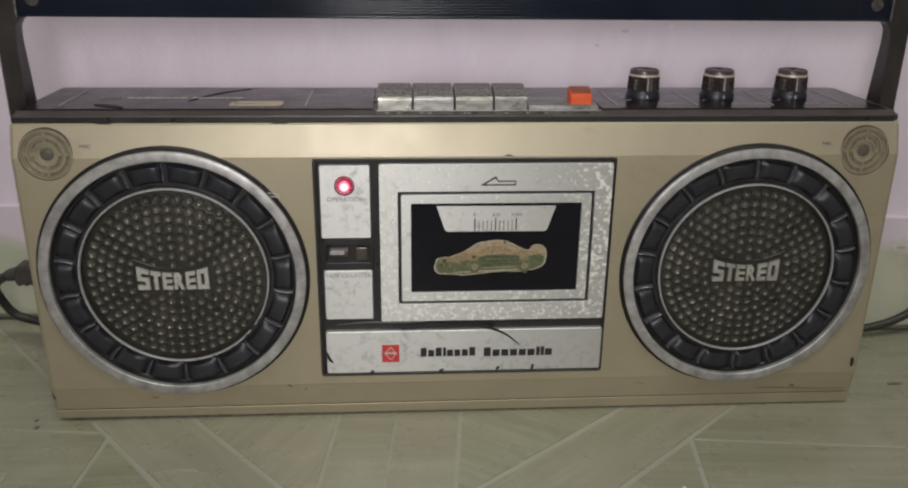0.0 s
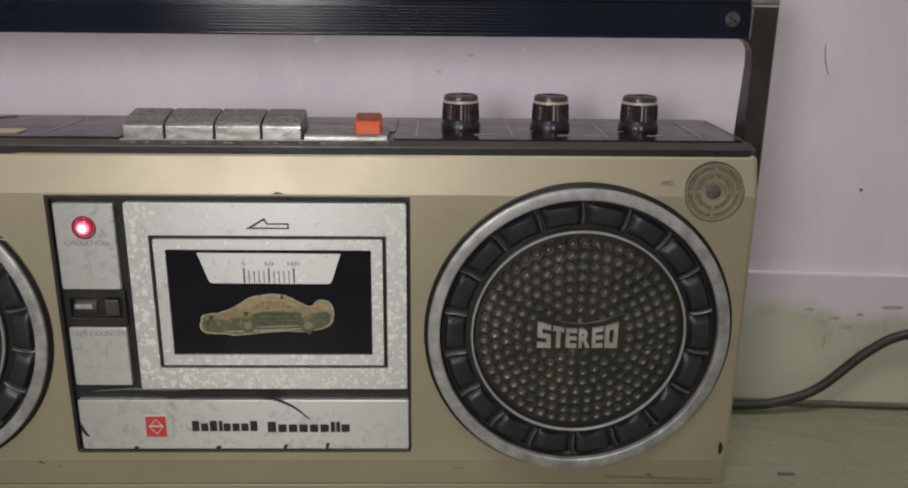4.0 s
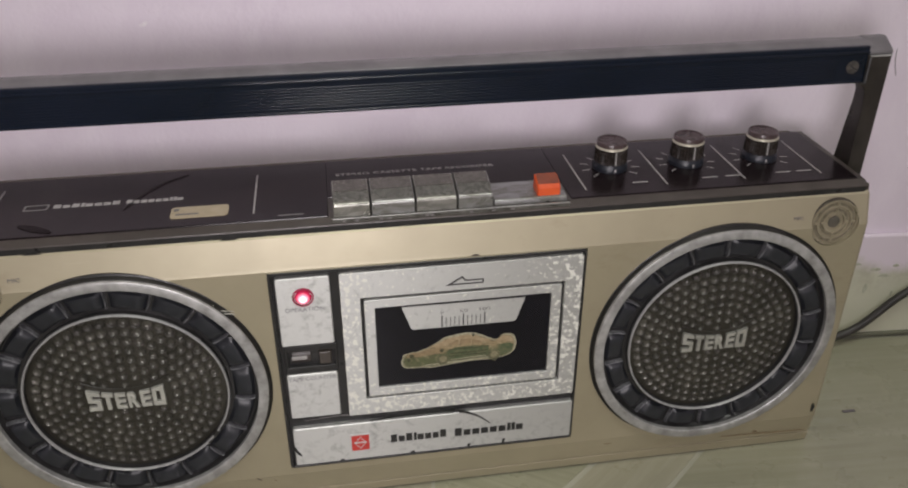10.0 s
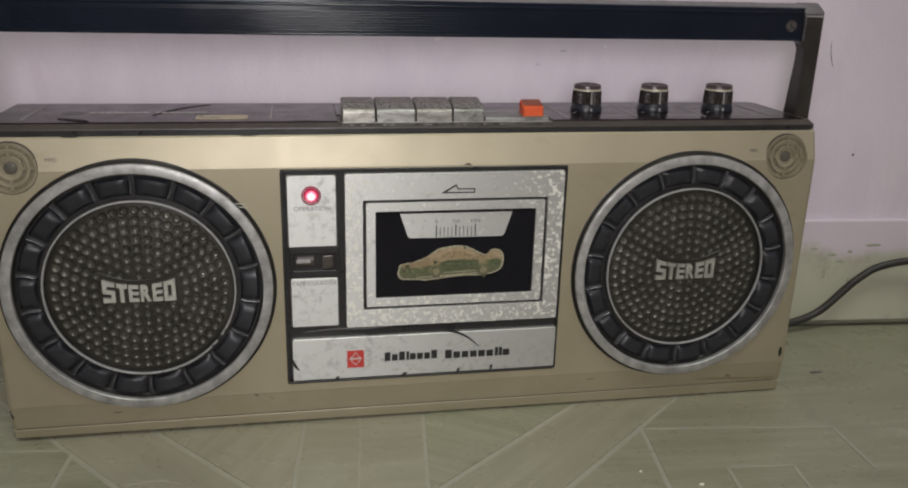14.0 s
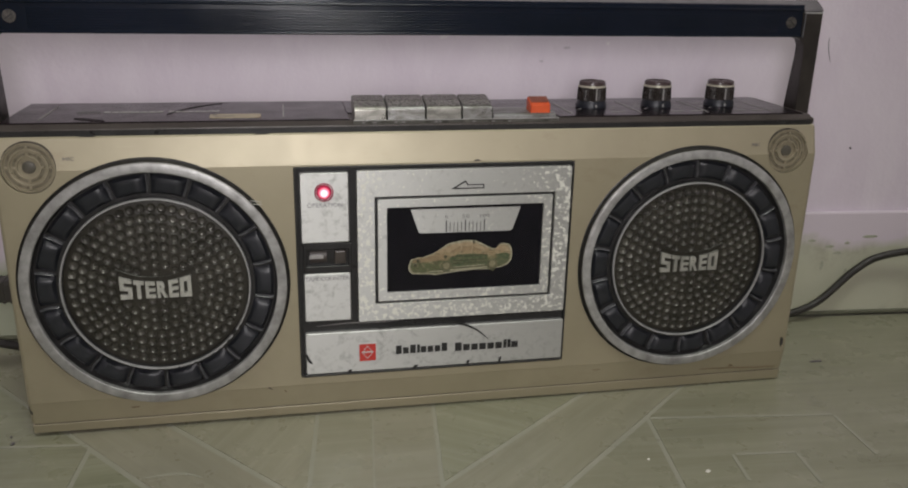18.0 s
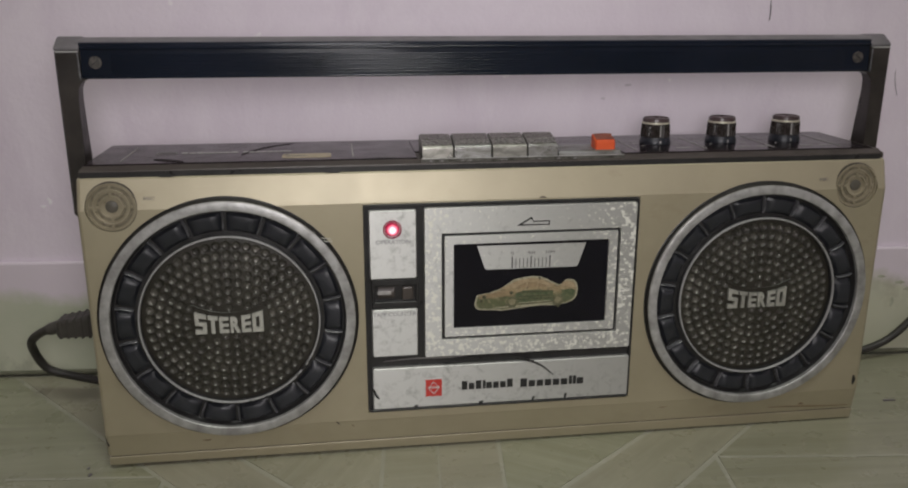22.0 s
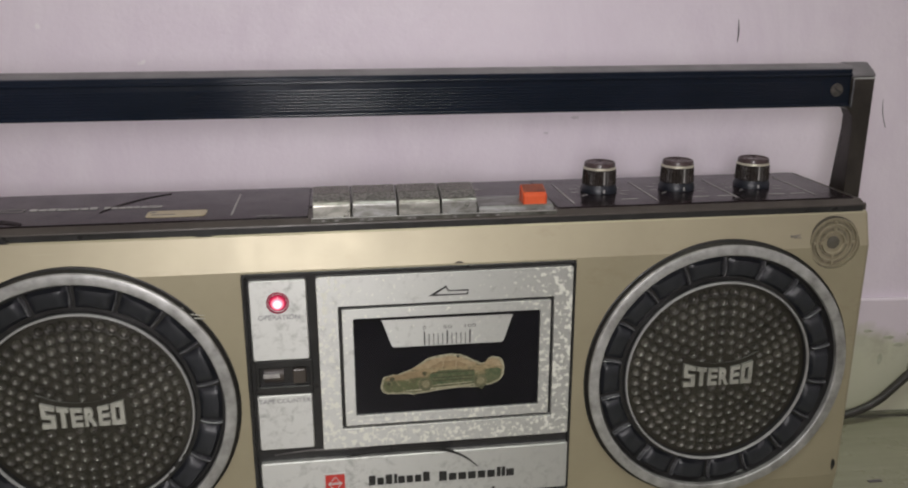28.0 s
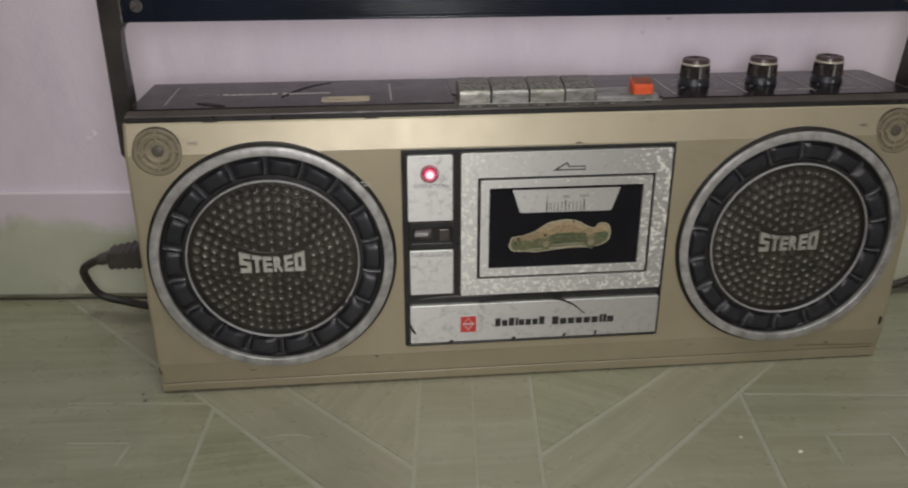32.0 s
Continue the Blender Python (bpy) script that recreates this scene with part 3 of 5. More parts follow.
# -- speakers
def grille_mesh(radius=0.0412):
    """A slightly domed disc, dented by rings of small round dimples, with a plain band for the letters."""
    rings = []
    r = 0.0372
    while r > 0.004:
        rings.append((r, round(2 * math.pi * r / 0.0047)))
        r -= 0.0043
    nr, na = 180, 660
    rr = np.linspace(0.0004, radius, nr)[:, None]
    aa = np.linspace(0, 2 * math.pi, na, endpoint=False)[None, :]
    x, z = rr * np.cos(aa), rr * np.sin(aa)
    y = 0.0016 - 0.0028 * (1 - (rr / radius) ** 2) + 0 * aa
    cup = 0 * y
    for k, (r, count) in enumerate(rings):
        step = 2 * math.pi / count
        d = aa - math.pi / 2
        near = d - np.round(d / step) * step
        cx, cz = r * np.cos(aa - near), r * np.sin(aa - near)
        gap = np.sqrt((x - cx) ** 2 + (z - cz) ** 2)
        free = (np.abs(cx) > 0.0178) | (cz > 0.0080) | (cz > 0.0068) & (np.abs(cx) < 0.009) | (cz < -0.0064)
        wide = 0.00204 - 0.00026 * (1 - r / 0.0372)
        s = np.clip(gap / wide, 0, 1)
        y = y + free * (0.00100 * (1 - s ** 5))
        cup = np.maximum(cup, free * (1 - s ** 2))
    verts = np.stack([x, y, z], -1).reshape(-1, 3).tolist()
    faces = []
    for i in range(nr - 1):
        for j in range(na):
            k = (j + 1) % na
            faces.append((i * na + j, (i + 1) * na + j, (i + 1) * na + k, i * na + k))
    faces.append(tuple(range(na)))
    me = bpy.data.meshes.new("grille")
    me.from_pydata(verts, [], faces)
    me.materials.append(GRILLE)
    me.materials.append(DIMPLE)
    me.shade_smooth()
    slot = np.append((cup[:-1] > 0.10).astype(np.int32).reshape(-1), 0)
    me.polygons.foreach_set("material_index", slot)
    return me


BLOCKS = {"S": ("###", "#..", "###", "..#", "###"), "T": ("###", ".#.", ".#.", ".#.", ".#."), "E": ("###", "#..", "###", "#..", "###"),
          "R": ("###", "#.#", "###", "##.", "#.#"), "O": ("###", "#.#", "#.#", "#.#", "###")}


def block_word():
    """The word in heavy block letters on a straight foot, under a hollow arch; the ends are tallest."""
    bm = bmesh.new()
    x = -0.0163
    for letter, wide in zip("STEREO", (0.0060, 0.0052, 0.0050, 0.0053, 0.0050, 0.0058)):
        w = wide - 0.0007
        cols = (0, 0.34, 0.66, 1.0) if letter != "T" else (0, 0.31, 0.69, 1.0)
        rows_at = (1.0, 0.79, 0.59, 0.41, 0.21, 0.0)
        for r, line in enumerate(BLOCKS[letter]):
            for c, cell in enumerate(line):
                if cell == "#" and letter != "R":
                    x0, x1 = x + w * cols[c], x + w * cols[c + 1]
                    lift = [[0.0079 + 0.0030 * (q / 0.0163) ** 2 for q in (x0, x1)][k] for k in (0, 1)]
                    pts = [(x0, -0.0052 + rows_at[r + 1] * lift[0]), (x1, -0.0052 + rows_at[r + 1] * lift[1]), (x1, -0.0052 + rows_at[r] * lift[1]), (x0, -0.0052 + rows_at[r] * lift[0])]
                    slab(pts, -0.0036, -0.0020, 0.0, bm)
        x += wide
    bmesh.ops.remove_doubles(bm, verts=bm.verts, dist=1e-6)
    return joined(bm, moved(lettering("R", 0.0000, 0.0045, -0.0052, 0.0028, 0.0016, 0.05), pose(0, -0.0020, 0)))


def speaker(letters):
    """A proud chrome ring on a black collar, eighteen glossy pads in a sunk channel, a thin bright ring and the sunk grille."""
    ring = part("speaker", lathe([(0.0546, 0.0006), (0.0546, 0.0026), (0.0550, 0.0030), (0.0582, 0.0032), (0.0590, 0.0028), (0.0592, 0.0020), (0.0592, 0.0006), (0.0546, 0.0006)], 128),
                CHROME, radio, "round speaker with worn chrome ring and dimpled grille", True)
    part("collar", lathe([(0.0588, 0.0022), (0.0595, 0.0018), (0.0600, -0.0002), (0.0608, -0.0006), (0.0608, -0.006), (0.0588, -0.006), (0.0588, 0.0022)], 112), COLLAR, ring, "black collar round the chrome ring", True)
    part("channel", lathe([(0.0424, -0.0016), (0.0536, -0.0016), (0.0545, -0.0004), (0.0549, 0.0024), (0.0552, 0.0024), (0.0552, -0.0045), (0.0424, -0.0045), (0.0424, -0.0016)], 112), BLACK, ring, "blue-black recessed ring", True)
    count = 18
    bm = bmesh.new()
    across, along = 7, 10
    grid = []
    for i in range(along + 1):
        u = 2 * i / along - 1
        row = []
        for k in range(across + 1):
            v = 2 * k / across - 1
            a = radians(8.7) * u
            r = 0.0486 + 0.0044 * v
            edge = (1 - abs(u) ** 5) * (1 - abs(v) ** 6)
            lift = -0.0016 + 0.0024 * edge + 0.0006 * u * edge + 0.0004 * v * edge
            row.append(bm.verts.new((r * math.sin(a), -lift, r * math.cos(a))))
        grid.append(row)
    for p, q in zip(grid, grid[1:]):
        for k in range(across):
            bm.faces.new((p[k], p[k + 1], q[k + 1], q[k]))
    bmesh.ops.recalc_face_normals(bm, faces=bm.faces)
    if sum(f.normal.y for f in bm.faces) > 0:
        bmesh.ops.reverse_faces(bm, faces=bm.faces)
    pad = part("pad", bm, NAVY, ring, "", True)
    pad.matrix_basis = pose(0, 0, 0, 0, 180 / count, 0)
    for i in range(1, count):
        again(pad, pose(0, 0, 0, 0, 180 / count + 360 * i / count, 0), ring)
    # thin pale ribs paint the highlight that each curved pad end catches
    bm = bmesh.new()
    rows = []
    for k in range(7):
        r, bow = 0.0446 + 0.0086 * k / 6, 0.0004 * math.sin(math.pi * k / 6)
        top_y = -0.0007 if 0 < k < 6 else -0.0002
        rows.append([bm.verts.new((x + bow, y, r)) for x, y in ((-0.0005, 0.0018), (-0.0003, top_y + 0.0003), (0.0, top_y), (0.0003, top_y + 0.0003), (0.0005, 0.0018))])
    for p, q in zip(rows, rows[1:]):
        for k in range(4):
            bm.faces.new((p[k], p[k + 1], q[k + 1], q[k]))
    bm.faces.new(rows[0])
    bm.faces.new(rows[-1])
    bmesh.ops.recalc_face_normals(bm, faces=bm.faces)
    rib = part("divider", bm, WORN_GLINT, ring, "", True)
    for i in range(count):
        m = pose(0, 0, 0, 0, 360 * i / count - 0.9, 0)
        if i:
            again(rib, m, ring)
        else:
            rib.matrix_basis = m
    part("inner_ring", lathe([(0.0414, 0.0004), (0.0414, 0.0012), (0.0417, 0.0017), (0.0421, 0.0017), (0.0424, 0.0012), (0.0424, 0.0004), (0.0414, 0.0004)], 128),
         BRIGHT_RING, ring, "thin bright silver ring", True)
    part("ring_wall", lathe([(0.0413, 0.0006), (0.0425, 0.0006), (0.0427, -0.004), (0.0411, -0.004), (0.0413, 0.0006)], 96), BLACK, ring, "", True)
    grille = new("grille", grille_mesh())
    grille.parent = ring
    tagged(grille, "dark olive-grey plastic grille with rings of round dimples")
    part("lettering", moved(block_word(), pose(0, 0.0014, 0)), letters, ring, "raised pale silver block letters")
    arc = spline([Vector((-0.0178, -0.0009, 0.0092)), Vector((-0.009, -0.0012, 0.0058)), Vector((0, -0.0014, 0.0048)), Vector((0.009, -0.0012, 0.0058)), Vector((0.0178, -0.0009, 0.0092))], 6)
    part("badge_rim", tube(arc, 0.00035, 6), GRILLE, ring, "", True)
    return ring


first_speaker = speaker(LETTER)
first_speaker.matrix_basis = pose(-0.1323, 0, 0.0743)
tagged(first_speaker, group="speakers of the radio")
second_speaker = speaker(DULL_LETTER)
second_speaker.matrix_basis = pose(0.1336, 0, 0.0743)
tagged(second_speaker, group="speakers of the radio")
for a, long, out in ((127, 3.4, 0.0416), (134, 1.8, 0.0421), (121, 2.0, 0.0423), (160, 1.6, 0.0422), (171, 1.2, 0.0421)):
    chip = boxed(-0.0005 * long, 0.0005 * long, -0.00185, 0.0, out - 0.0004, out + 0.0006, 0.0002)
    part("ring_chip", moved(chip, pose(0, 0, 0, 0, a, 0)), BLACK, first_speaker, "worn-off dark patch of the ring")


# -- microphones in the upper corners
def microphone():
    cup = part("microphone", lathe([(0, -0.0045), (0.0110, -0.0045), (0.0110, 0.0003), (0.0104, 0.0003), (0.0103, -0.0008), (0.0, -0.0008)], 64), MIC, radio, "round built-in microphone grille", True)
    part("shadow_gap", lathe([(0.0110, -0.0006), (0.0115, -0.0006), (0.0115, -0.002), (0.0110, -0.002), (0.0110, -0.0006)], 64), GREY_PLASTIC, cup)
    for r in (0.0096, 0.0066):
        part("slot", lathe([(r, -0.0004), (r, -0.0007), (r - 0.0011, -0.0007), (r - 0.0011, -0.0004), (r, -0.0004)], 64), MIC_DARK, cup)
        part("ridge", lathe([(r - 0.0012, -0.001), (r - 0.0013, 0.0002), (r - 0.0017, 0.0003), (r - 0.0020, 0.0002), (r - 0.0021, -0.001)], 64), MIC, cup, "", True)
    part("centre", lathe([(0, 0.0002), (0.0018, 0.0001), (0.0027, -0.0003), (0.0029, -0.001)], 32), MIC_CORE, cup, "", True)
    spoke = part("spoke", boxed(-0.0006, 0.0006, -0.0005, 0.001, 0.0084, 0.0097, 0.0002), MIC, cup)
    for a in (90, 180, 270):
        again(spoke, pose(0, 0, 0, 0, a, 0), cup)
    for a in (0, 90, 180, 270):
        again(spoke, pose(0, 0, 0, 0, a, 0) @ pose(0, 0, -0.0032), cup)
    return cup


first_mic = microphone()
first_mic.matrix_basis = pose(-0.1812, 0.0012, 0.1314)
tagged(first_mic, group="microphones of the radio")
copy_thing(first_mic, pose(0.1822, 0.0012, 0.1314))
for x in (-0.1668, 0.1620):
    words = moved(lettering("MIC", x, x + 0.0046, 0.1342, 0.1357, 0.0002), pose(0, 0.0001, 0))
    for v in words.verts:
        v.co.y += (v.co.z - 0.1312) * 0.2927
    part("lettering", words, GREY_PRINT, radio)

# -- centre panel: black recess, silver tabs, counter, cassette door, name plate
panel = part("centre_panel", boxed(-0.0681, 0.0675, 0.0022, 0.0045, 0.0217, 0.1291), BLACK, radio, "black recessed centre panel")
part("panel_rim", ring_slab(rounded(-0.0683, 0.0677, 0.0215, 0.1293, 0.002), rounded(-0.0668, 0.0666, 0.0228, 0.1278, 0.0012), -0.0003, 0.003, 0.0003), BLACK, panel)
tab = part("operation_tab", slab(rounded(-0.0656, -0.0430, 0.0921, 0.1262, 0.0008), -0.0004, 0.003, 0.0004), SILVER, panel, "scuffed brushed aluminium tab")
lamp = part("operation_lamp", lathe([(0.0045, -0.0004), (0.0045, 0.0008), (0.0042, 0.0012), (0.0040, 0.0012), (0.0038, 0.0006)], 40), CRIMSON, tab, "red operation lamp, lit", True)
lamp.matrix_basis = pose(-0.0545, 0, 0.1169)
lens = part("lens", lathe([(0, 0.0027), (0.0010, 0.0026), (0.0019, 0.0022), (0.0028, 0.0015), (0.0035, 0.0006), (0.0038, -0.0002)], 32), LED, tab, "glowing red lens", True)
lens.matrix_basis = pose(-0.0545, 0, 0.1169)
part("lettering", moved(lettering("OPERATION", -0.0625, -0.0460, 0.1097, 0.1118, 0.0001, 0.012), pose(0, -0.0004, 0)), FAINT_PRINT, tab, "worn grey letters")
second_tab = part("counter_tab", slab(rounded(-0.0652, -0.0428, 0.0517, 0.0764, 0.0008), -0.0004, 0.003, 0.0004), SILVER, panel, "scuffed brushed aluminium tab")
part("lettering", moved(lettering("TAPE COUNTER", -0.0646, -0.0435, 0.0730, 0.0750, 0.0001, 0.012), pose(0, -0.0004, 0)), FAINT_PRINT, second_tab, "worn grey letters")
counter = part("tape_counter", ring_slab(rounded(-0.0650, -0.0422, 0.0768, 0.0917, 0.0006), rounded(-0.0636, -0.0436, 0.0802, 0.0886, 0.0005), 0.0000, 0.003, 0.0003), BLACK, panel, "black tape counter with small number window")
part("number_wheel", moved(lathe([(0, 0.0), (0.0042, 0.0), (0.0042, 0.0078), (0, 0.0078)], 28, "Z"), pose(-0.0618, 0.0052, 0.0844, 0, 90, 0)), GREY_PLASTIC, counter, "", True)
part("number_bar", boxed(-0.0622, -0.0556, 0.0006, 0.0012, 0.0838, 0.0856, 0.0002), PALE_PRINT, counter)
part("reset_button", boxed(-0.0503, -0.0449, -0.0004, 0.003, 0.0812, 0.0878, 0.0006), GREY_PLASTIC, counter)

door = part("cassette_door", ring_slab(rounded(-0.0392, 0.0662, 0.0504, 0.1268, 0.0008), rounded(-0.0309, 0.0585, 0.0593, 0.1140, 0.0006), -0.0008, 0.0025, 0.00015), SPECKLED, panel, "silver cassette door with pale flaking specks")
part("window_frame", ring_slab(rounded(-0.0295, 0.0571, 0.0607, 0.1126, 0.0006), rounded(-0.0250, 0.0526, 0.0650, 0.1084, 0.0006), -0.0008, 0.0025, 0.00015), SPECKLED, door, "silver window frame")
part("groove", boxed(-0.0312, 0.0588, 0.0010, 0.0024, 0.0590, 0.1143), BLACK_PRINT, door, "black groove round the window frame")
part("window", boxed(-0.0250, 0.0526, 0.0004, 0.0009, 0.0650, 0.1084), WINDOW, door, "dark glossy cassette window")
part("tape_scale", slab([(-0.0135, 0.1070), (-0.0096, 0.0955), (-0.0086, 0.0948), (0.0364, 0.0946), (0.0374, 0.0955), (0.0411, 0.1068)], 0.0000, 0.0006), SPECKLED, door, "silver tape scale")
for i in range(11):
    x = 0.0040 + 0.0019 * i
    big = i % 5 == 0
    part("tick", boxed(x - (0.00028 if big else 0.00016), x + (0.00028 if big else 0.00016), -0.0001, 0.0004, 0.0951, 0.1010 if big else 0.1000), BLACK_PRINT, door)
for words, x, wide in (("0", 0.0040, 0.0014), ("50", 0.0136, 0.0036), ("100", 0.0231, 0.0046)):
    part("lettering", moved(lettering(words, x - wide / 2, x + wide / 2, 0.1020, 0.1036, 0.0001), pose(0, 0.0000, 0)), GREY_PRINT, door)
arrow = [(0.0058, 0.1168), (0.0130, 0.1211), (0.0142, 0.1190), (0.0221, 0.1190), (0.0221, 0.1168)]
part("arrow", ring_slab(arrow, [(0.0082, 0.1174), (0.0128, 0.1201), (0.0139, 0.1185), (0.0216, 0.1185), (0.0216, 0.1173)], -0.0010, -0.0006), BLACK_PRINT, door, "black outlined arrow")


def car_outline(grow):
    """Side view of a low saloon with a tail wing, nose to one side."""
    line = [(-0.0136, 0.0785), (-0.0118, 0.0817), (-0.0048, 0.0828), (0.0035, 0.0872), (0.0092, 0.0893), (0.0172, 0.0895), (0.0232, 0.0872), (0.0282, 0.0850),
            (0.0308, 0.0872), (0.0352, 0.0868), (0.0374, 0.0832), (0.0358, 0.0778), (0.0290, 0.0755), (0.0150, 0.0752), (0.0020, 0.0738), (-0.0080, 0.0742), (-0.0125, 0.0752)]
    pts = spline([Vector((x, z, 0)) for x, z in line], 4, True)
    cx, cz = 0.0120, 0.0810
    rng = random.Random(7)
    pts = [p + Vector((rng.uniform(-1, 1), rng.uniform(-1, 1), 0)) * 0.00028 for p in pts]
    return [(cx + (p.x - cx) * (1 + grow / 0.025), cz + (p.y - cz) * (1 + grow / 0.008)) for p in pts]


sticker = part("car_sticker", slab(car_outline(0.0007), 0.0001, 0.0005), STICKER_EDGE, door, "worn car-shaped sticker, tan and green, pale edge")
part("car_print", slab(car_outline(-0.0002), -0.0001, 0.0003), CAR, sticker)
part("roof_print", slab([(-0.0020, 0.0846), (0.0035, 0.0870), (0.0092, 0.0890), (0.0172, 0.0890), (0.0212, 0.0876), (0.0252, 0.0854), (0.0180, 0.0852), (0.0060, 0.0846)], -0.0002, 0.0), CAR_ROOF, sticker, "faded tan car roof")
part("bonnet_print", slab([(-0.0128, 0.0800), (-0.0112, 0.0814), (-0.0048, 0.0826), (0.0030, 0.0838), (0.0056, 0.0828), (0.0040, 0.0810), (-0.0060, 0.0800)], -0.0002, 0.0), CAR_GLASS, sticker)
part("window_print", slab([(0.0058, 0.0848), (0.0104, 0.0874), (0.0165, 0.0876), (0.0212, 0.0858), (0.0220, 0.0849)], -0.0003, 0.0), CAR_GLASS, sticker)
for x in (0.0112, 0.0168):
    part("pillar_print", slab([(x, 0.0848), (x + 0.0005, 0.0848), (x + 0.0008, 0.0876), (x + 0.0003, 0.0876)], -0.00045, -0.0001), CAR_ROOF, sticker)
part("door_print", slab([(0.0066, 0.0770), (0.0060, 0.0818), (0.0100, 0.0832), (0.0180, 0.0834), (0.0252, 0.0826), (0.0248, 0.0772)], -0.0003, 0.0), CAR_GREEN, sticker, "faded green car door")
part("tail_print", slab([(0.0292, 0.0770), (0.0296, 0.0826), (0.0345, 0.0832), (0.0366, 0.0822), (0.0352, 0.0782)], -0.0003, 0.0), CAR_GREEN, sticker)
part("wing_print", slab([(0.0288, 0.0852), (0.0312, 0.0870), (0.0348, 0.0866), (0.0366, 0.0838), (0.0330, 0.0842)], -0.0003, 0.0), CAR_ROOF, sticker)
for z, x0, x1 in ((0.0800, 0.0072, 0.0244), (0.0786, 0.0072, 0.0240), (0.0822, 0.0070, 0.0250)):
    part("line_print", slab([(x0, z), (x1, z + 0.0002), (x1, z + 0.0005), (x0, z + 0.0003)], -0.0005, -0.0001), CAR_DARK, sticker)
part("sill_print", slab([(-0.0040, 0.0746), (-0.0040, 0.0750), (0.0080, 0.0756), (0.0262, 0.0764), (0.0262, 0.0758), (0.0080, 0.0749)], -0.0003, 0.0), STICKER_EDGE, sticker, "pale line along the sill")
part("sill_print", slab([(0.0080, 0.0766), (0.0240, 0.0772), (0.0240, 0.0776), (0.0080, 0.0770)], -0.0004, 0.0), STICKER_EDGE, sticker)
for x in (0.0043, 0.0276):
    wheel = part("wheel_print", moved(lathe([(0, 0.0003), (0.0014, 0.0003), (0.0029, 0.0003), (0.0030, 0.0)], 20), pose(x, -0.0001, 0.0774)), CAR_WHEEL, sticker)
    part("hub_print", moved(lathe([(0, 0.0006), (0.0016, 0.0006), (0.0017, 0.0003)], 14), pose(x, -0.0001, 0.0776)), CAR_HUB, wheel)
for x, z, r in ((0.0038, 0.0823, 0.0009), (-0.0098, 0.0806, 0.0010), (-0.0112, 0.0786, 0.0008), (0.0180, 0.0893, 0.0006), (0.0280, 0.0746, 0.0009)):
    part("blot_print", slab([(x + r * math.cos(a) * (1 + 0.3 * math.sin(3 * a)), z + r * math.sin(a)) for a in (2 * math.pi * k / 12 for k in range(12))], -0.0005, 0.0), CAR_DARK, sticker)
plate = part("name_plate", slab(rounded(-0.0656, 0.0668, 0.0232, 0.0452, 0.0008), -0.0005, 0.003, 0.0004), SILVER, panel, "scuffed aluminium name plate")
badge = part("badge", slab(rounded(-0.0392, -0.0310, 0.0290, 0.0382, 0.0003), -0.0008, 0.0), RED, plate, "square red badge")
part("badge_line", ring_slab(rounded(-0.0397, -0.0305, 0.0285, 0.0387, 0.0003), rounded(-0.0392, -0.0310, 0.0290, 0.0382, 0.0002), -0.0009, -0.0003), WHITE_PRINT, badge)
for pts in ([(-0.0380, 0.0336), (-0.0351, 0.0372), (-0.0322, 0.0336), (-0.0326, 0.0336), (-0.0351, 0.0367), (-0.0376, 0.0336)], [(-0.0380, 0.0336), (-0.0351, 0.0300), (-0.0322, 0.0336), (-0.0326, 0.0336), (-0.0351, 0.0305), (-0.0376, 0.0336)]):
    part("badge_mark", slab(pts, -0.0009, -0.0006), WHITE_PRINT, badge)
for z in (0.0334, 0.0339):
    part("badge_line", boxed(-0.0380, -0.0322, -0.0010, -0.0006, z, z + 0.0003), WHITE_PRINT, badge)


def word_bars(x0, x1, z0, shape, material, parent, m=None, cap=0.0046, low=0.0034):
    """A word as plain bars, one a letter, tall or low; each is a part."""
    step = (x1 - x0) / sum(1.0 if c != "i" else 0.5 for c in shape)
    x = x0
    for c in shape:
        wide = step * (1.0 if c != "i" else 0.5)
        bm = boxed(x, x + wide * 0.80, -0.0007, -0.0003, z0, z0 + (cap if c in "Tit" else low))
        part("letter_bar", moved(bm, m) if m else bm, material, parent)
        x += wide


word_bars(-0.0208, 0.0062, 0.0315, "Totiooot", BLACK_PRINT, plate)
word_bars(0.0096, 0.0436, 0.0311, "Toooooiio", BLACK_PRINT, plate)


def scratch(points, wide, y, material, parent, up=False):
    """A thin curved scratch or chip that tapers at both ends."""
    line = spline([Vector((px, pz, 0)) for px, pz in points], 6)
    left, right = [], []
    for i, p in enumerate(line):
        way = (line[min(i + 1, len(line) - 1)] - line[max(i - 1, 0)]).normalized()
        w = wide * (0.25 + 0.75 * math.sin(math.pi * i / (len(line) - 1))) / 2
        left.append((p.x - way.y * w, p.y + way.x * w))
        right.append((p.x + way.y * w, p.y - way.x * w))
    bm = slab(left + right[::-1], -0.00015, 0.0001)
    bm.transform(LIE if up else Matrix.Identity(4))
    bm.transform(pose(0, 0, y) if up else pose(0, y, 0))
    return part("scratch", bm, material, parent)


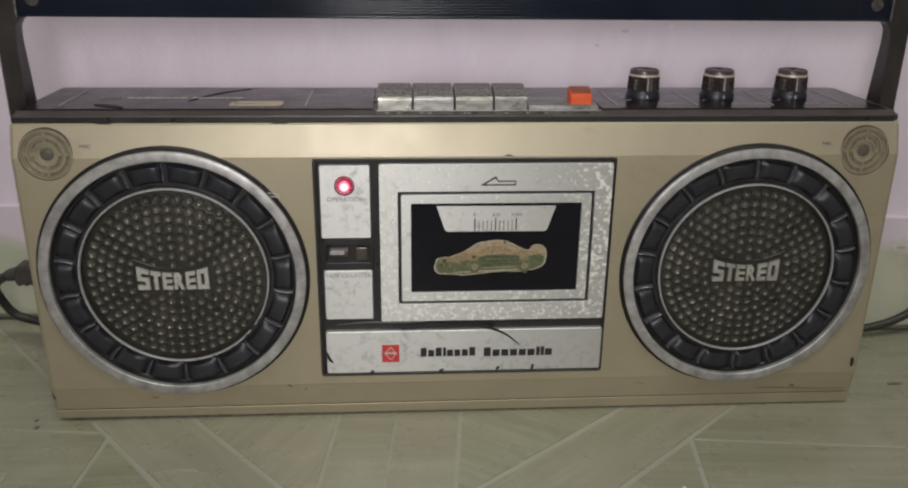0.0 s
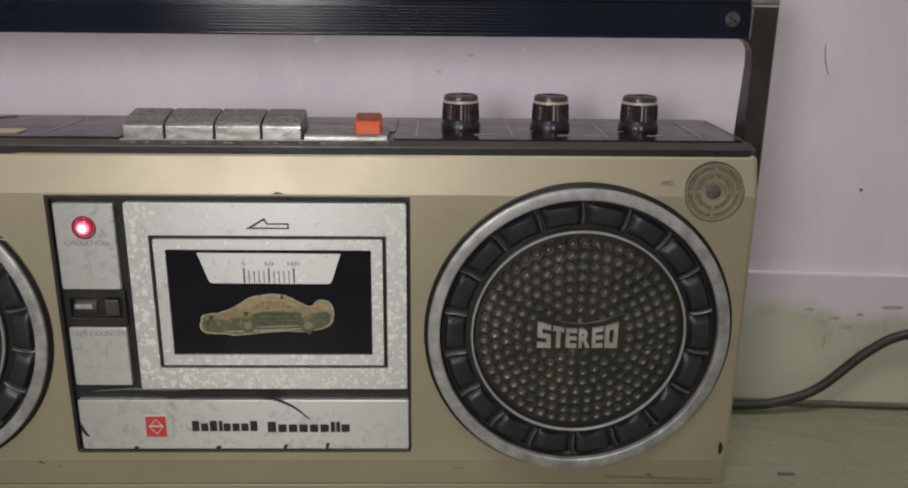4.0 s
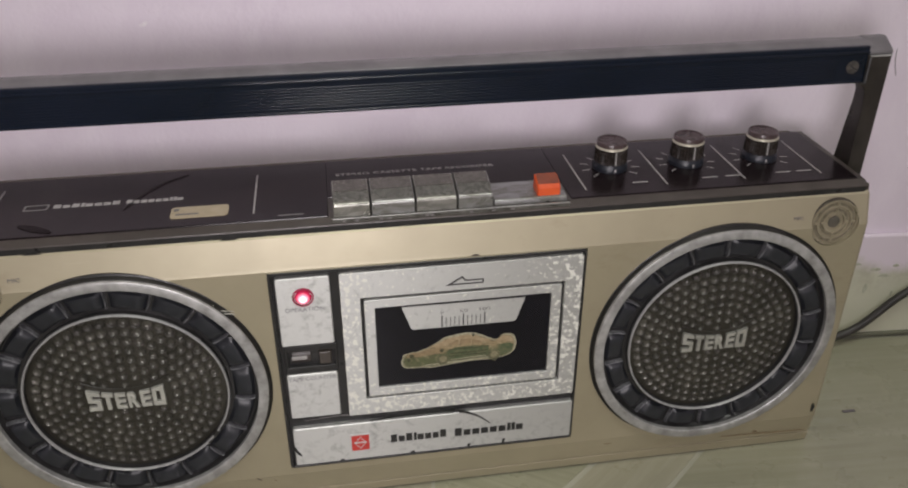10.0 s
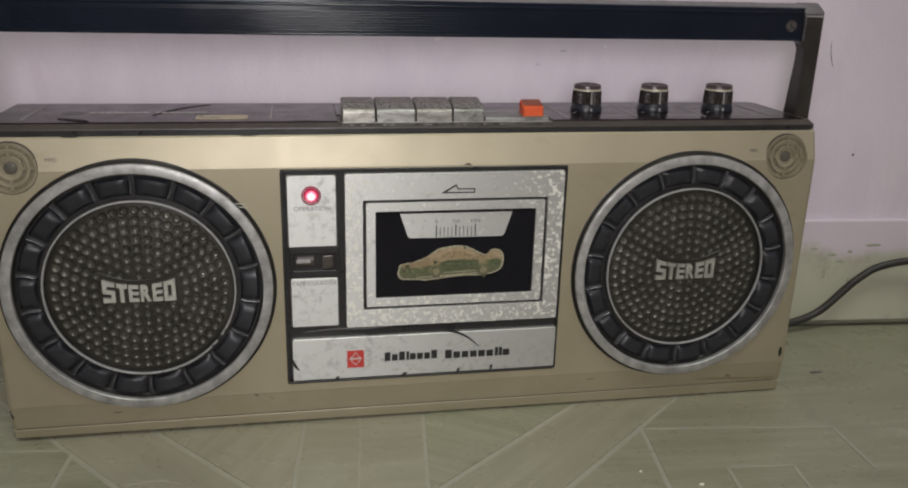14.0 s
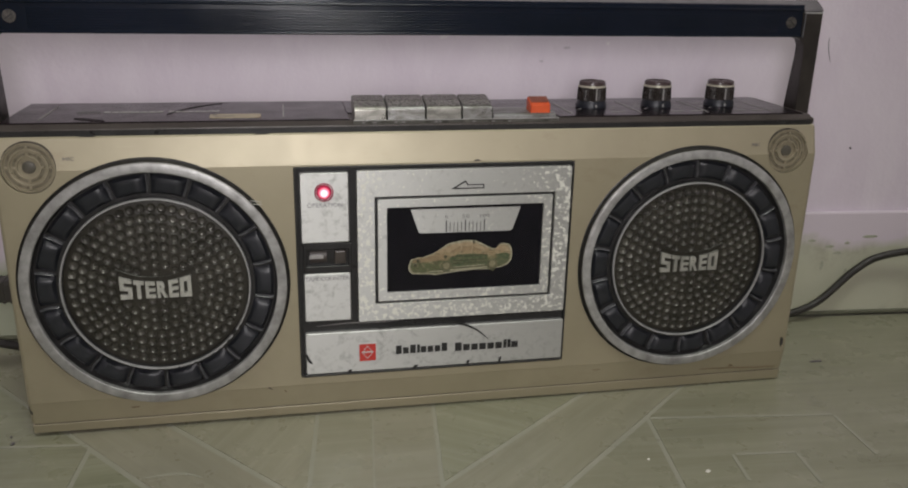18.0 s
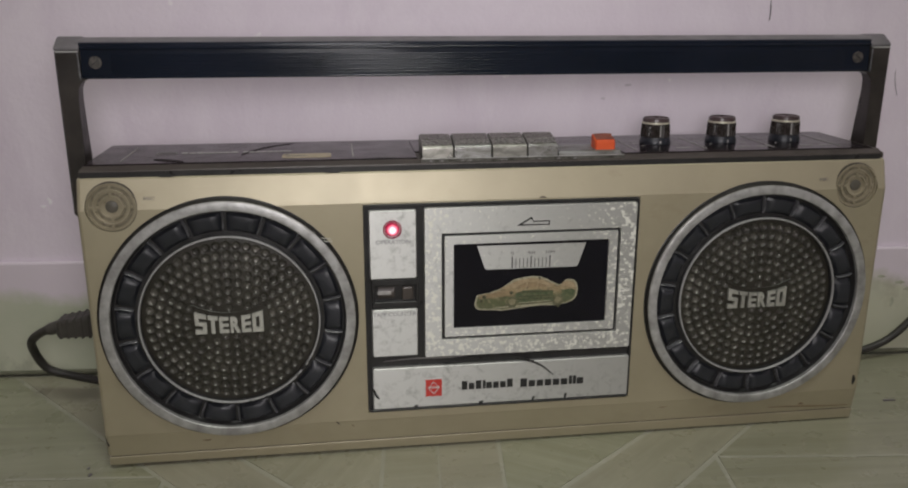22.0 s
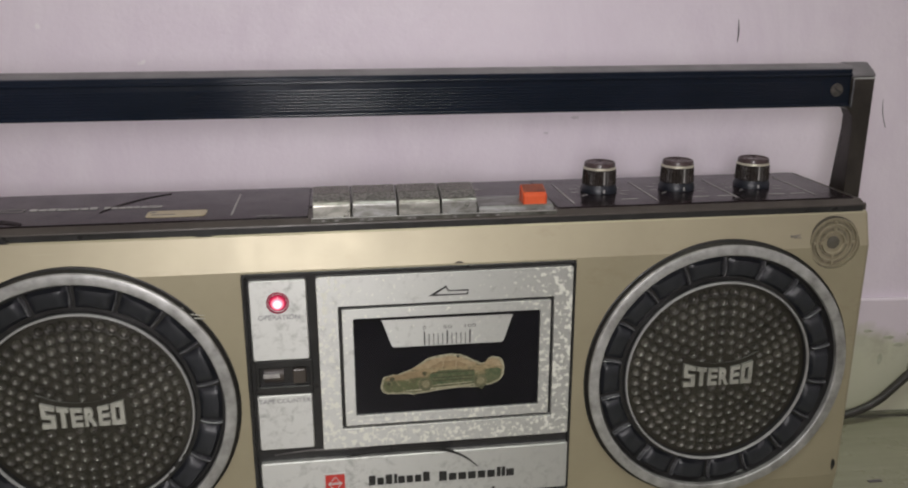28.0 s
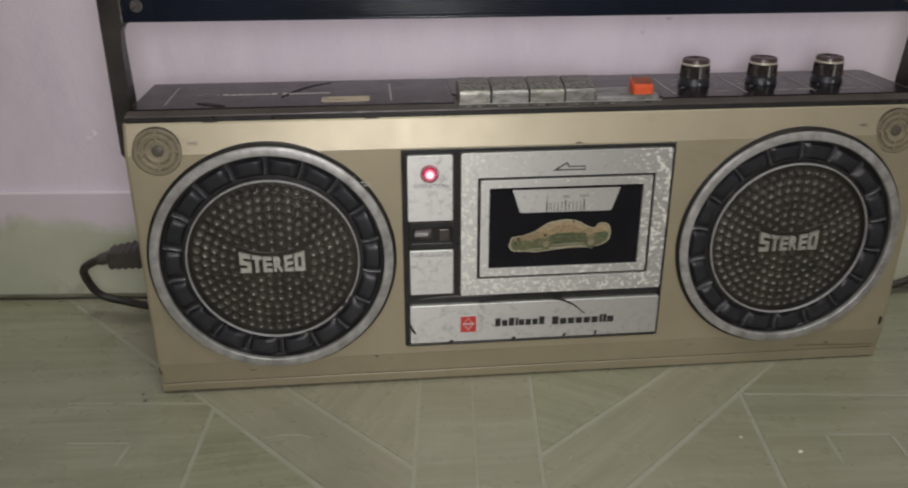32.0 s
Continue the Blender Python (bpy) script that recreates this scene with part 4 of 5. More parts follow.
scratch([(-0.030, 0.0462), (-0.015, 0.0472), (0.0075, 0.0470), (0.0190, 0.0432), (0.0268, 0.0368)], 0.0013, -0.0005, BLACK_PRINT, plate)
for x, z, dx, dz in ((-0.0655, 0.035, 0.003, -0.006), (-0.012, 0.0232, 0.0025, 0.0012), (0.016, 0.0233, 0.0012, 0.002), (0.0332, 0.0232, 0.0008, 0.003), (-0.045, 0.0234, 0.002, 0.0008)):
    scratch([(x, z), (x + dx * 0.4, z + dz * 0.6), (x + dx, z + dz)], 0.0014, -0.0005, BLACK_PRINT, plate)
scratch([(-0.060, 0.0480), (-0.045, 0.0490), (-0.030, 0.0486), (-0.018, 0.0490)], 0.0008, 0.0020, GREY_PRINT, panel)
scratch([(0.0168, 0.1303), (0.0184, 0.1306), (0.0202, 0.1303)], 0.0007, -0.0002, GREY_PLASTIC, radio)
for x in (-0.160, -0.085):
    scratch([(x, 0.1440), (x + 0.003, 0.1442), (x + 0.007, 0.1440)], 0.0005, 0.0044, BLACK_PRINT, radio)
scratch([(-0.0865, 0.0185), (-0.0845, 0.0175), (-0.0825, 0.0160)], 0.0007, 0.0002, GREY_PLASTIC, radio)
scratch([(-0.1955, 0.0165), (-0.1950, 0.0140), (-0.1948, 0.0115)], 0.0012, 0.0010, BLACK_PRINT, radio)
scratch([(0.1950, 0.0260), (0.1953, 0.0235), (0.1951, 0.0205)], 0.0018, -0.0001, BLACK_PRINT, radio)
scratch([(-0.1212, 0.1326), (-0.1207, 0.1318), (-0.1211, 0.1309)], 0.0006, -0.0013, BLACK_PRINT, radio)

scratch([(0.148, 0.0092), (0.165, 0.0088), (0.180, 0.0080), (0.1945, 0.0078)], 0.0006, 0.0010, SCUFF, radio)
scratch([(0.1655, 0.0098), (0.1668, 0.0104), (0.1680, 0.0098)], 0.0010, 0.0010, SCUFF, radio)
scratch([(-0.0785, 0.0168), (-0.0770, 0.0155), (-0.0755, 0.0140)], 0.0006, 0.0006, SCUFF, radio)
for px, pz, dx in ((-0.0640, 0.0188, 0.006), (0.0420, 0.0190, 0.004), (0.0850, 0.0140, 0.005), (-0.150, 0.0120, 0.004)):
    scratch([(px, pz), (px + dx * 0.5, pz - 0.0003), (px + dx, pz)], 0.0004, 0.0003 if pz > 0.016 else 0.0007, SCUFF, radio)
for px, pz, dx, dz, wide in ((-0.0905, 0.1145, 0.0075, -0.0010, 0.0004), (-0.0890, 0.1128, 0.0062, -0.0006, 0.0005), (-0.0940, 0.1182, 0.0035, -0.0012, 0.0004)):
    scratch([(px, pz), (px + dx * 0.5, pz + dz * 0.4), (px + dx, pz + dz)], wide, -0.0014, LETTER, radio)
for px, pz, dx, dz in ((-0.1035, 0.0420, 0.0012, 0.0018), (-0.1060, 0.0398, 0.0008, 0.0012), (-0.1120, 0.0362, 0.0012, 0.0006)):
    scratch([(px, pz), (px + dx * 0.5, pz + dz * 0.6), (px + dx, pz + dz)], 0.0009, -0.0009, BLACK_PRINT, radio)
for px, pz, dx, dz in ((0.1870, 0.0520, 0.0020, 0.0030), (0.1800, 0.1080, -0.0020, 0.0030), (0.0790, 0.0560, 0.0006, -0.0030), (-0.1830, 0.0960, 0.0014, 0.0028)):
    scratch([(px, pz), (px + dx * 0.5, pz + dz * 0.5), (px + dx, pz + dz)], 0.0012, -0.0013, GREY_PLASTIC, radio)

# -- top
trim_bm = bmesh.new()
ends = [[trim_bm.verts.new((x, y, z)) for y, z in ((0.0052, 0.1446), (0.0052, 0.1466), (0.0044, 0.1468), (0.0046, 0.1474), (0.0082, 0.1490), (0.0640, 0.1490), (0.0655, 0.1478), (0.0655, 0.1446))] for x in (-0.1948, 0.1976)]
for i in range(8):
    trim_bm.faces.new((ends[0][i], ends[1][i], ends[1][(i + 1) % 8], ends[0][(i + 1) % 8]))
trim_bm.faces.new(ends[0])
trim_bm.faces.new(ends[1])
bmesh.ops.recalc_face_normals(trim_bm, faces=trim_bm.faces)
bmesh.ops.bevel(trim_bm, geom=[e for e in trim_bm.edges if abs(e.verts[0].co.x - e.verts[1].co.x) < 1e-6 and min(v.co.z for v in e.verts) > 0.1450], offset=0.0012, segments=2, affect="EDGES")
top = part("top_case", trim_bm, GREY_PLASTIC, radio, "grey-brown plastic top case")


part("dark_gap", boxed(-0.1945, 0.1958, 0.0047, 0.02, 0.1442, 0.1469), BLACK, radio)
part("top_plate", boxed(-0.1935, -0.0412, 0.0085, 0.0630, 0.1485, 0.1496, 0.0005), TOP_BROWN, top, "dark brown glossy top plate")
part("top_plate", boxed(-0.0412, 0.0612, 0.0255, 0.0630, 0.1485, 0.1496, 0.0005), TOP_BROWN, top)
part("top_plate", boxed(0.0612, 0.1935, 0.0085, 0.0630, 0.1485, 0.1496, 0.0005), TOP_BROWN, top)


def line_on_top(x, y0, y1, wide=0.0007):
    return part("printed_line", boxed(x - wide / 2, x + wide / 2, y0, y1, 0.1494, 0.1498), PALE_PRINT, top)


for x in (-0.1784, -0.0716, 0.0697, 0.1067, 0.1430, 0.1793):
    line_on_top(x, 0.0150, 0.0525)
part("label_sticker", moved(slab(rounded(-0.1052, -0.0820, 0.0, 0.0098, 0.0018), -0.0003, 0.0003), pose(0, 0.0153, 0.1496) @ LIE), STICKER_LABEL, top, "small yellowed paper label")
part("scuff", boxed(-0.103, -0.094, 0.0178, 0.0188, 0.1498, 0.15005), GREY_PRINT, top)
part("scuff", boxed(-0.1042, -0.1020, 0.0215, 0.0235, 0.1498, 0.15005), GREY_PRINT, top)
for x0, x1, shape in ((-0.1540, -0.1268, "Totiooot"), (-0.1248, -0.1012, "Toooooiio")):
    word_bars(x0, x1, 0.0, shape, PALE_PRINT, top, pose(0, 0.0325, 0.1492) @ LIE, 0.0030, 0.0022)
part("badge_outline", moved(ring_slab(rounded(-0.1660, -0.1560, 0.0, 0.0050, 0.0008), rounded(-0.1652, -0.1568, 0.0007, 0.0043, 0.0006), -0.0006, 0.0), pose(0, 0.0315, 0.1492) @ LIE), GREY_PRINT, top)
part("word_bar", boxed(-0.0616, -0.0512, 0.0112, 0.0120, 0.1494, 0.1498), GREY_PRINT, top)
part("lettering", moved(lettering("STEREO CASSETTE TAPE RECORDER", -0.0370, 0.0350, 0, 0.0021, 0.0002), pose(0, 0.0460, 0.1495) @ LIE), WHITE_PRINT, top, "small white letters")
for x in (0.0955, 0.128, 0.139, 0.163, 0.173):
    part("word_bar", boxed(x - 0.0035, x + 0.0035, 0.0184, 0.0191, 0.1494, 0.1498), PALE_PRINT, top)
scratch([(-0.1640, 0.0185), (-0.1570, 0.0150), (-0.1500, 0.0110)], 0.0042, 0.1497, MATT_BROWN, top, True)
scratch([(-0.1250, 0.0265), (-0.1200, 0.0380), (-0.1115, 0.0500), (-0.1020, 0.0575)], 0.0016, 0.1497, MATT_BROWN, top, True)


def along_x(profile, x0, x1, bevel=0.0004):
    """A bar along x with a profile in y and z."""
    bm = bmesh.new()
    n = len(profile)
    rows = [[bm.verts.new((x, y, z)) for y, z in profile] for x in (x0, x1)]
    for i in range(n):
        bm.faces.new((rows[0][i], rows[1][i], rows[1][(i + 1) % n], rows[0][(i + 1) % n]))
    bm.faces.new(rows[0])
    bm.faces.new(rows[1])
    bmesh.ops.recalc_face_normals(bm, faces=bm.faces)
    bmesh.ops.bevel(bm, geom=list(bm.edges), offset=bevel, segments=1, affect="EDGES")
    return bm


# keys of the tape deck
def key(x0, x1, z_low=0.0, label="worn silver-grey tape key"):
    prof = [(0.0070, 0.1478), (0.0074, 0.1540), (0.0080, 0.1549), (0.0146, 0.1570), (0.0228, 0.1584), (0.0241, 0.1578), (0.0246, 0.1480)]
    bm = bmesh.new()
    rows = [[bm.verts.new((x, y, z)) for y, z in prof] for x in (x0, x1)]
    n = len(prof)
    for i in range(n):
        bm.faces.new((rows[0][i], rows[1][i], rows[1][(i + 1) % n], rows[0][(i + 1) % n]))
    bm.faces.new(rows[0])
    bm.faces.new(rows[1])
    bmesh.ops.recalc_face_normals(bm, faces=bm.faces)
    bmesh.ops.bevel(bm, geom=list(bm.edges), offset=0.00035, segments=2, affect="EDGES", profile=0.5)
    ob = tagged(part("key", bm, KEY, top, label), group="tape keys")
    # thin plates put the shading of top and slope into their colour
    part("key_top", moved(boxed(x0 + 0.0006, x1 - 0.0006, 0.0003, 0.0081, -0.0002, 0.0002), pose(0, 0.0146, 0.1570, math.degrees(math.atan2(0.0014, 0.0082)))), KEY_TOP, ob, "worn brown-grey top, tinted dark for its dim reflection")
    part("key_slope", moved(boxed(x0 + 0.0005, x1 - 0.0005, 0.0010, 0.0068, -0.0002, 0.0002), pose(0, 0.0080, 0.1549, math.degrees(math.atan2(0.0021, 0.0066)))), KEY_SLOPE, ob, "worn slope of the key, in a half-shaded tone")
    return ob


for x0, x1 in ((-0.0392, -0.0242), (-0.0236, -0.0057), (-0.0051, 0.0118), (0.0124, 0.0270)):
    key(x0, x1)
part("key", along_x([(0.0075, 0.1478), (0.0080, 0.1506), (0.0088, 0.1513), (0.0235, 0.1520), (0.0246, 0.1480)], 0.0276, 0.0592, 0.0004), KEY, top, "low worn silver-grey record key")
button = part("record_button", along_x([(0.0090, 0.1490), (0.0095, 0.1550), (0.0102, 0.1558), (0.0168, 0.1582), (0.0178, 0.1576), (0.0180, 0.1490)], 0.0466, 0.0566, 0.0006), ORANGE, top, "orange record button with browner top")
part("button_top", moved(boxed(0.0471, 0.0561, 0.0006, 0.0066, -0.0002, 0.0002), pose(0, 0.0102, 0.1558, math.degrees(math.atan2(0.0024, 0.0066)))), ORANGE_BROWN, button, "brownish-orange top")
part("key_strip", boxed(-0.0400, 0.0600, 0.0052, 0.0069, 0.1476, 0.1494, 0.0003), STRIP, top, "clear-silver strip with symbols before the keys")
# bright bar drawn as the highlight on the clear strip's upper edge
part("strip_edge", boxed(-0.0398, 0.0598, 0.0050, 0.0056, 0.1492, 0.1496, 0.0001), CHROME, top, "painted highlight along the strip's edge")
for x in (-0.035, -0.030, -0.020, -0.0165, -0.001, 0.001, 0.0175, 0.027, 0.035):
    part("symbol_bar", boxed(x - 0.0008, x + 0.0008, 0.0048, 0.0054, 0.1480, 0.1487), GREY_PRINT, top)
part("symbol_bar", boxed(-0.0012, -0.0004, 0.0150, 0.0158, 0.1558, 0.1568), WHITE_PRINT, top)
part("symbol_bar", boxed(0.0006, 0.0014, 0.0150, 0.0158, 0.1558, 0.1568), WHITE_PRINT, top)


# knobs
def knob():
    """A tapered knurled knob on a wide skirt, a pale ring under its cap and a pale pointer line on its front."""
    grip = bmesh.new()
    teeth = 34
    rings = []
    levels = ((0.0073, 0.0034, 0.0), (0.0076, 0.0040, 0.00035), (0.0073, 0.0097, 0.00035), (0.0073, 0.0103, 0.0))
    for r, h, depth in levels:
        rings.append([grip.verts.new(((r - (depth if i % 2 else 0)) * math.cos(math.pi * i / teeth), (r - (depth if i % 2 else 0)) * math.sin(math.pi * i / teeth), h)) for i in range(2 * teeth)])
    for p, q in zip(rings, rings[1:]):
        for i in range(2 * teeth):
            grip.faces.new((p[i], p[(i + 1) % (2 * teeth)], q[(i + 1) % (2 * teeth)], q[i]))
    grip.faces.new(rings[0])
    grip.faces.new(rings[-1])
    bmesh.ops.recalc_face_normals(grip, faces=grip.faces)
    ob = part("knob", grip, KNOB_BLACK, top, "black knurled knob with pale ring and pointer line")
    part("skirt", lathe([(0, 0.0), (0.0080, 0.0), (0.0081, 0.0010), (0.0078, 0.0022), (0.0074, 0.0030), (0.0073, 0.0036), (0, 0.0036)], 48, "Z"), KNOB_SKIRT, ob, "glossy blue-black skirt", True)
    part("cap_ring", lathe([(0.0070, 0.0100), (0.0073, 0.0104), (0.0072, 0.0110), (0.0069, 0.0113), (0.0066, 0.0109)], 48, "Z"), KNOB_RING, ob, "pale metal ring", True)
    part("cap", lathe([(0.0069, 0.0108), (0.0069, 0.0125), (0.0066, 0.0132), (0.0060, 0.0134), (0.0055, 0.0129), (0, 0.0128)], 48, "Z"), KNOB_CAP, ob, "dark brown cap", True)
    line = boxed(-0.0003, 0.0003, -0.0078, -0.0070, 0.0040, 0.0102, 0.0001)
    for v in line.verts:
        v.co.y += (v.co.z - 0.0040) * 0.05
    part("pointer", line, PALE_PRINT, ob)
    part("pointer", boxed(-0.0004, 0.0004, -0.0082, -0.0070, 0.0006, 0.0020, 0.0001), PALE_PRINT, ob)
    return ob


first_knob = knob()
first_knob.matrix_basis = pose(0.0872, 0.0365, 0.1496)
tagged(first_knob, group="knobs on the radio")
copy_thing(first_knob, pose(0.1237, 0.0365, 0.1496, 0, 0, 3))
copy_thing(first_knob, pose(0.1599, 0.0365, 0.1496, 0, 0, -4))
for x in (0.0872, 0.1237, 0.1599):
    for k in range(-4, 5):
        if k:
            a = radians(90 + 33 * k)
            part("dial_tick", moved(boxed(-0.0018, 0.0018, -0.00024, 0.00024, 0, 0.0003), pose(x + 0.0117 * math.cos(a), 0.0365 + 0.0117 * math.sin(a), 0.1494, 0, 0, 90 + 33 * k)), PALE_PRINT, top)

# -- carrying handle
HX = 0.0018                         # its middle
BAR = [(0.0305, 0.1866), (0.0302, 0.2022), (0.0312, 0.2032), (0.0350, 0.2047), (0.0382, 0.2047), (0.0390, 0.2032), (0.0390, 0.1880), (0.0380, 0.1866)]


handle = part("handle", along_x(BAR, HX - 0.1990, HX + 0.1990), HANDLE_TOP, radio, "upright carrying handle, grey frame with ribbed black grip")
grip = part("grip", boxed(HX - 0.1970, HX + 0.1970, 0.0290, 0.0330, 0.1862, 0.2027, 0.0006), GRIP, handle, "ribbed blue-black grip insert")
for i in range(8):
    z = 0.1882 + 0.00118 * i
    part("rib", boxed(HX - 0.183, HX + 0.183, 0.02875, 0.030, z, z + 0.0009, 0.0003, segments=3), GRIP, grip, "", True)
part("lip", boxed(HX - 0.1970, HX + 0.1970, 0.0282, 0.031, 0.1994, 0.2008, 0.0006, segments=4), GRIP, grip, "", True)
part("lip", boxed(HX - 0.1970, HX + 0.1970, 0.0284, 0.031, 0.1862, 0.1876, 0.0005, segments=3), GRIP, grip, "", True)


def leg(s):
    """A flat arm from the bar down to the side of the case, with a rounded shoulder; s: which side."""
    outline = [(0.2076, 0.1990), (0.1962, 0.1990), (0.1968, 0.1866), (0.1944, 0.1862), (0.1968, 0.1848), (0.1984, 0.1818), (0.1990, 0.1760), (0.1992, 0.1430), (0.1992, 0.1220), (0.2002, 0.1205), (0.2060, 0.1205), (0.2074, 0.1225)]
    bm = slab([(s * x, z) for x, z in outline], 0.0278, 0.0405, 0.0008)
    for v in bm.verts:
        if v.co.y > 0.034:
            v.co.y = 0.0405 - 0.0062 * max(0.0, min(1.0, (v.co.z - 0.146) / 0.040))
    bm.transform(pose(HX, 0, 0))
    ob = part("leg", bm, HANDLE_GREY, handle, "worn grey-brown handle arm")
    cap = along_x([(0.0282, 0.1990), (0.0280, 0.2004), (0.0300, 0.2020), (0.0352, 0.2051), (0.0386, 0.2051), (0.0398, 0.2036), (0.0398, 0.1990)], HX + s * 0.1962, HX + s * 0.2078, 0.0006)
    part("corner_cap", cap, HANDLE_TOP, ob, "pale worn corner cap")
    # two pale strips painted in for the highlights round the arm's corner
    part("edge_line", boxed(HX + s * 0.1972 - 0.0004, HX + s * 0.1972 + 0.0004, 0.0275, 0.0290, 0.1858, 0.1980, 0.0002), WORN_GLINT, ob)
    part("rim_line", boxed(HX + s * 0.2020 - 0.0050, HX + s * 0.2020 + 0.0050, 0.0274, 0.0290, 0.1982, 0.1990, 0.0002), CHROME, ob)
    part("screw", moved(lathe([(0, 0.0003), (0.0012, 0.0005), (0.0028, 0.0003), (0.0031, -0.001)], 20), pose(HX + s * 0.1901, 0.0288, 0.1936)), SCREW, handle, "dull recessed screw", True)
    part("screw_slot", moved(boxed(-0.0022, 0.0022, -0.0007, 0.0, -0.0003, 0.0003), pose(HX + s * 0.1901, 0.0288, 0.1936, 0, 35 * s, 0)), BLACK, handle)
    part("pivot", moved(lathe([(0, 0.0), (0.006, 0.0), (0.006, 0.0035), (0, 0.0035)], 24, "Z"), pose(HX + s * 0.1945, 0.036, 0.130, 0, 90 * s, 0)), BLACK, ob)
    return ob


leg(-1)
leg(1)

# ---- power cord: plugged into the side, looped behind the radio and away along the wall ----
cord = tagged(new("power_cord"), "black power cord plugged into the radio's side", "cable")
cord.location = (0, 0, 0)
plug_bm = bmesh.new()
box(plug_bm, -0.2330, -0.1950, 0.060, 0.076, 0.0455, 0.0605, 0.0022)
for v in plug_bm.verts:
    f = max(0.0, min(1.0, (v.co.x + 0.2330) / 0.038))
    v.co.z = 0.0530 + (v.co.z - 0.0530) * (0.66 + 0.34 * f) + (f - 1) * 0.0030
    v.co.y = 0.068 + (v.co.y - 0.068) * (0.75 + 0.25 * f)
plug = part("plug", plug_bm, PLUG, cord, "moulded black plug")
for k in range(9):
    f = (k + 0.5) / 9
    half_z, half_y, mid_z = 0.0078 * (0.66 + 0.34 * f), 0.0083 * (0.75 + 0.25 * f), 0.0530 + (f - 1) * 0.0030
    part("ridge", boxed(-0.2325 + 0.034 * f - 0.0008, -0.2325 + 0.034 * f + 0.0008, 0.068 - half_y, 0.068 + half_y, mid_z - half_z, mid_z + half_z, 0.0006), PLUG, plug)
part("collar", moved(lathe([(0.0030, 0), (0.0034, 0.002), (0.0038, 0.009), (0.0030, 0.010)], 20, "Z"), pose(-0.2395, 0.070, 0.0478, 0, 75, 0)), PLUG, cord, "", True)
way = spline([Vector(p) for p in ((-0.2300, 0.068, 0.0500), (-0.2400, 0.071, 0.0475), (-0.2520, 0.081, 0.0385), (-0.2550, 0.088, 0.0290), (-0.2500, 0.092, 0.0155), (-0.2360, 0.092, 0.0100), (-0.2150, 0.089, 0.0065),
                                   (-0.180, 0.088, 0.0040), (-0.12, 0.088, 0.0020), (0.0, 0.086, 0.0016), (0.12, 0.083, 0.0018), (0.205, 0.076, 0.0030), (0.228, 0.075, 0.0035), (0.248, 0.075, 0.0048), (0.269, 0.075, 0.0125),
                                   (0.292, 0.075, 0.0330), (0.311, 0.074, 0.0430), (0.345, 0.068, 0.0470), (0.42, 0.060, 0.0400), (0.60, 0.04, 0.0020))], 8)
part("cable", tube(way, 0.0024, 14), CABLE, cord, "black rubber cable", True)


# ---- marks on the wall and grit on the floor ----
def wall_mark(points, wide):
    ob = scratch(points, wide, -0.0002, MARK, wall_back)
    ob.name = "pencil_mark"
    return ob


wall_mark([(0.1752, 0.2220), (0.1757, 0.216), (0.1754, 0.2108)], 0.0007)
wall_mark([(0.2568, 0.1815), (0.2576, 0.174), (0.2600, 0.1668)], 0.0003)
wall_mark([(0.2820, 0.1131), (0.2828, 0.1128), (0.2836, 0.1126)], 0.0014)


def smudge(x, z, wide, tall, seed, material):
    """A small irregular rubbed or chipped spot on the wall."""
    rng = random.Random(seed)
    pts = [(x + wide * math.cos(a) * rng.uniform(0.55, 1.15), z + tall * math.sin(a) * rng.uniform(0.55, 1.15)) for a in (2 * math.pi * k / 14 for k in range(14))]
    return part("stain", slab(pts, -0.00025, 0.0), material, wall_back)


for k, (x, z, wide, tall) in enumerate(((0.2472, 0.2465, 0.0042, 0.0012), (0.2440, 0.2378, 0.0034, 0.0010), (0.0936, 0.1738, 0.0028, 0.0011), (0.0788, 0.1659, 0.0016, 0.0008))):
    smudge(x, z, wide, tall, 40 + k, WALL_GREY)
for k, (x, z, wide, tall) in enumerate(((-0.2478, 0.1073, 0.0014, 0.0016), (-0.2519, 0.1047, 0.0018, 0.0007), (-0.2488, 0.1090, 0.0007, 0.0009))):
    smudge(x, z, wide, tall, 60 + k, WALL_CHIP)


def blot(x, z, wide, tall, seed):
    """A flat irregular dirt spot on the skirting."""
    rng = random.Random(seed)
    pts = [(x + wide * math.cos(a) * rng.uniform(0.6, 1.15), z + tall * math.sin(a) * rng.uniform(0.6, 1.15)) for a in (2 * math.pi * k / 14 for k in range(14))]
    return part("stain", slab(pts, -0.00375, -0.0034), SKIRT_DIRT, skirting)


for k, (x, z, wide, tall) in enumerate(((0.2745, 0.0350, 0.0012, 0.0036), (0.2920, 0.0300, 0.0009, 0.0022), (0.2840, 0.0432, 0.0032, 0.0014), (0.2780, 0.0478, 0.0036, 0.0012), (0.2900, 0.0500, 0.0022, 0.0010),
                                        (0.3050, 0.0540, 0.0060, 0.0012), (0.2650, 0.0520, 0.0030, 0.0009))):
    blot(x, z, wide, tall, k)
gap = part("floor_gap", boxed(-1.4, 1.6, -0.0052, -0.0034, -0.0002, 0.0022, 0.0006), GAP_LINE, skirting, "dark line along the foot of the wall")
grit = part("crumb", boxed(-0.0011, 0.0011, -0.0008, 0.0008, 0.0, 0.0009, 0.0003), DUST, None, "small pale crumb lying on the tile floor")
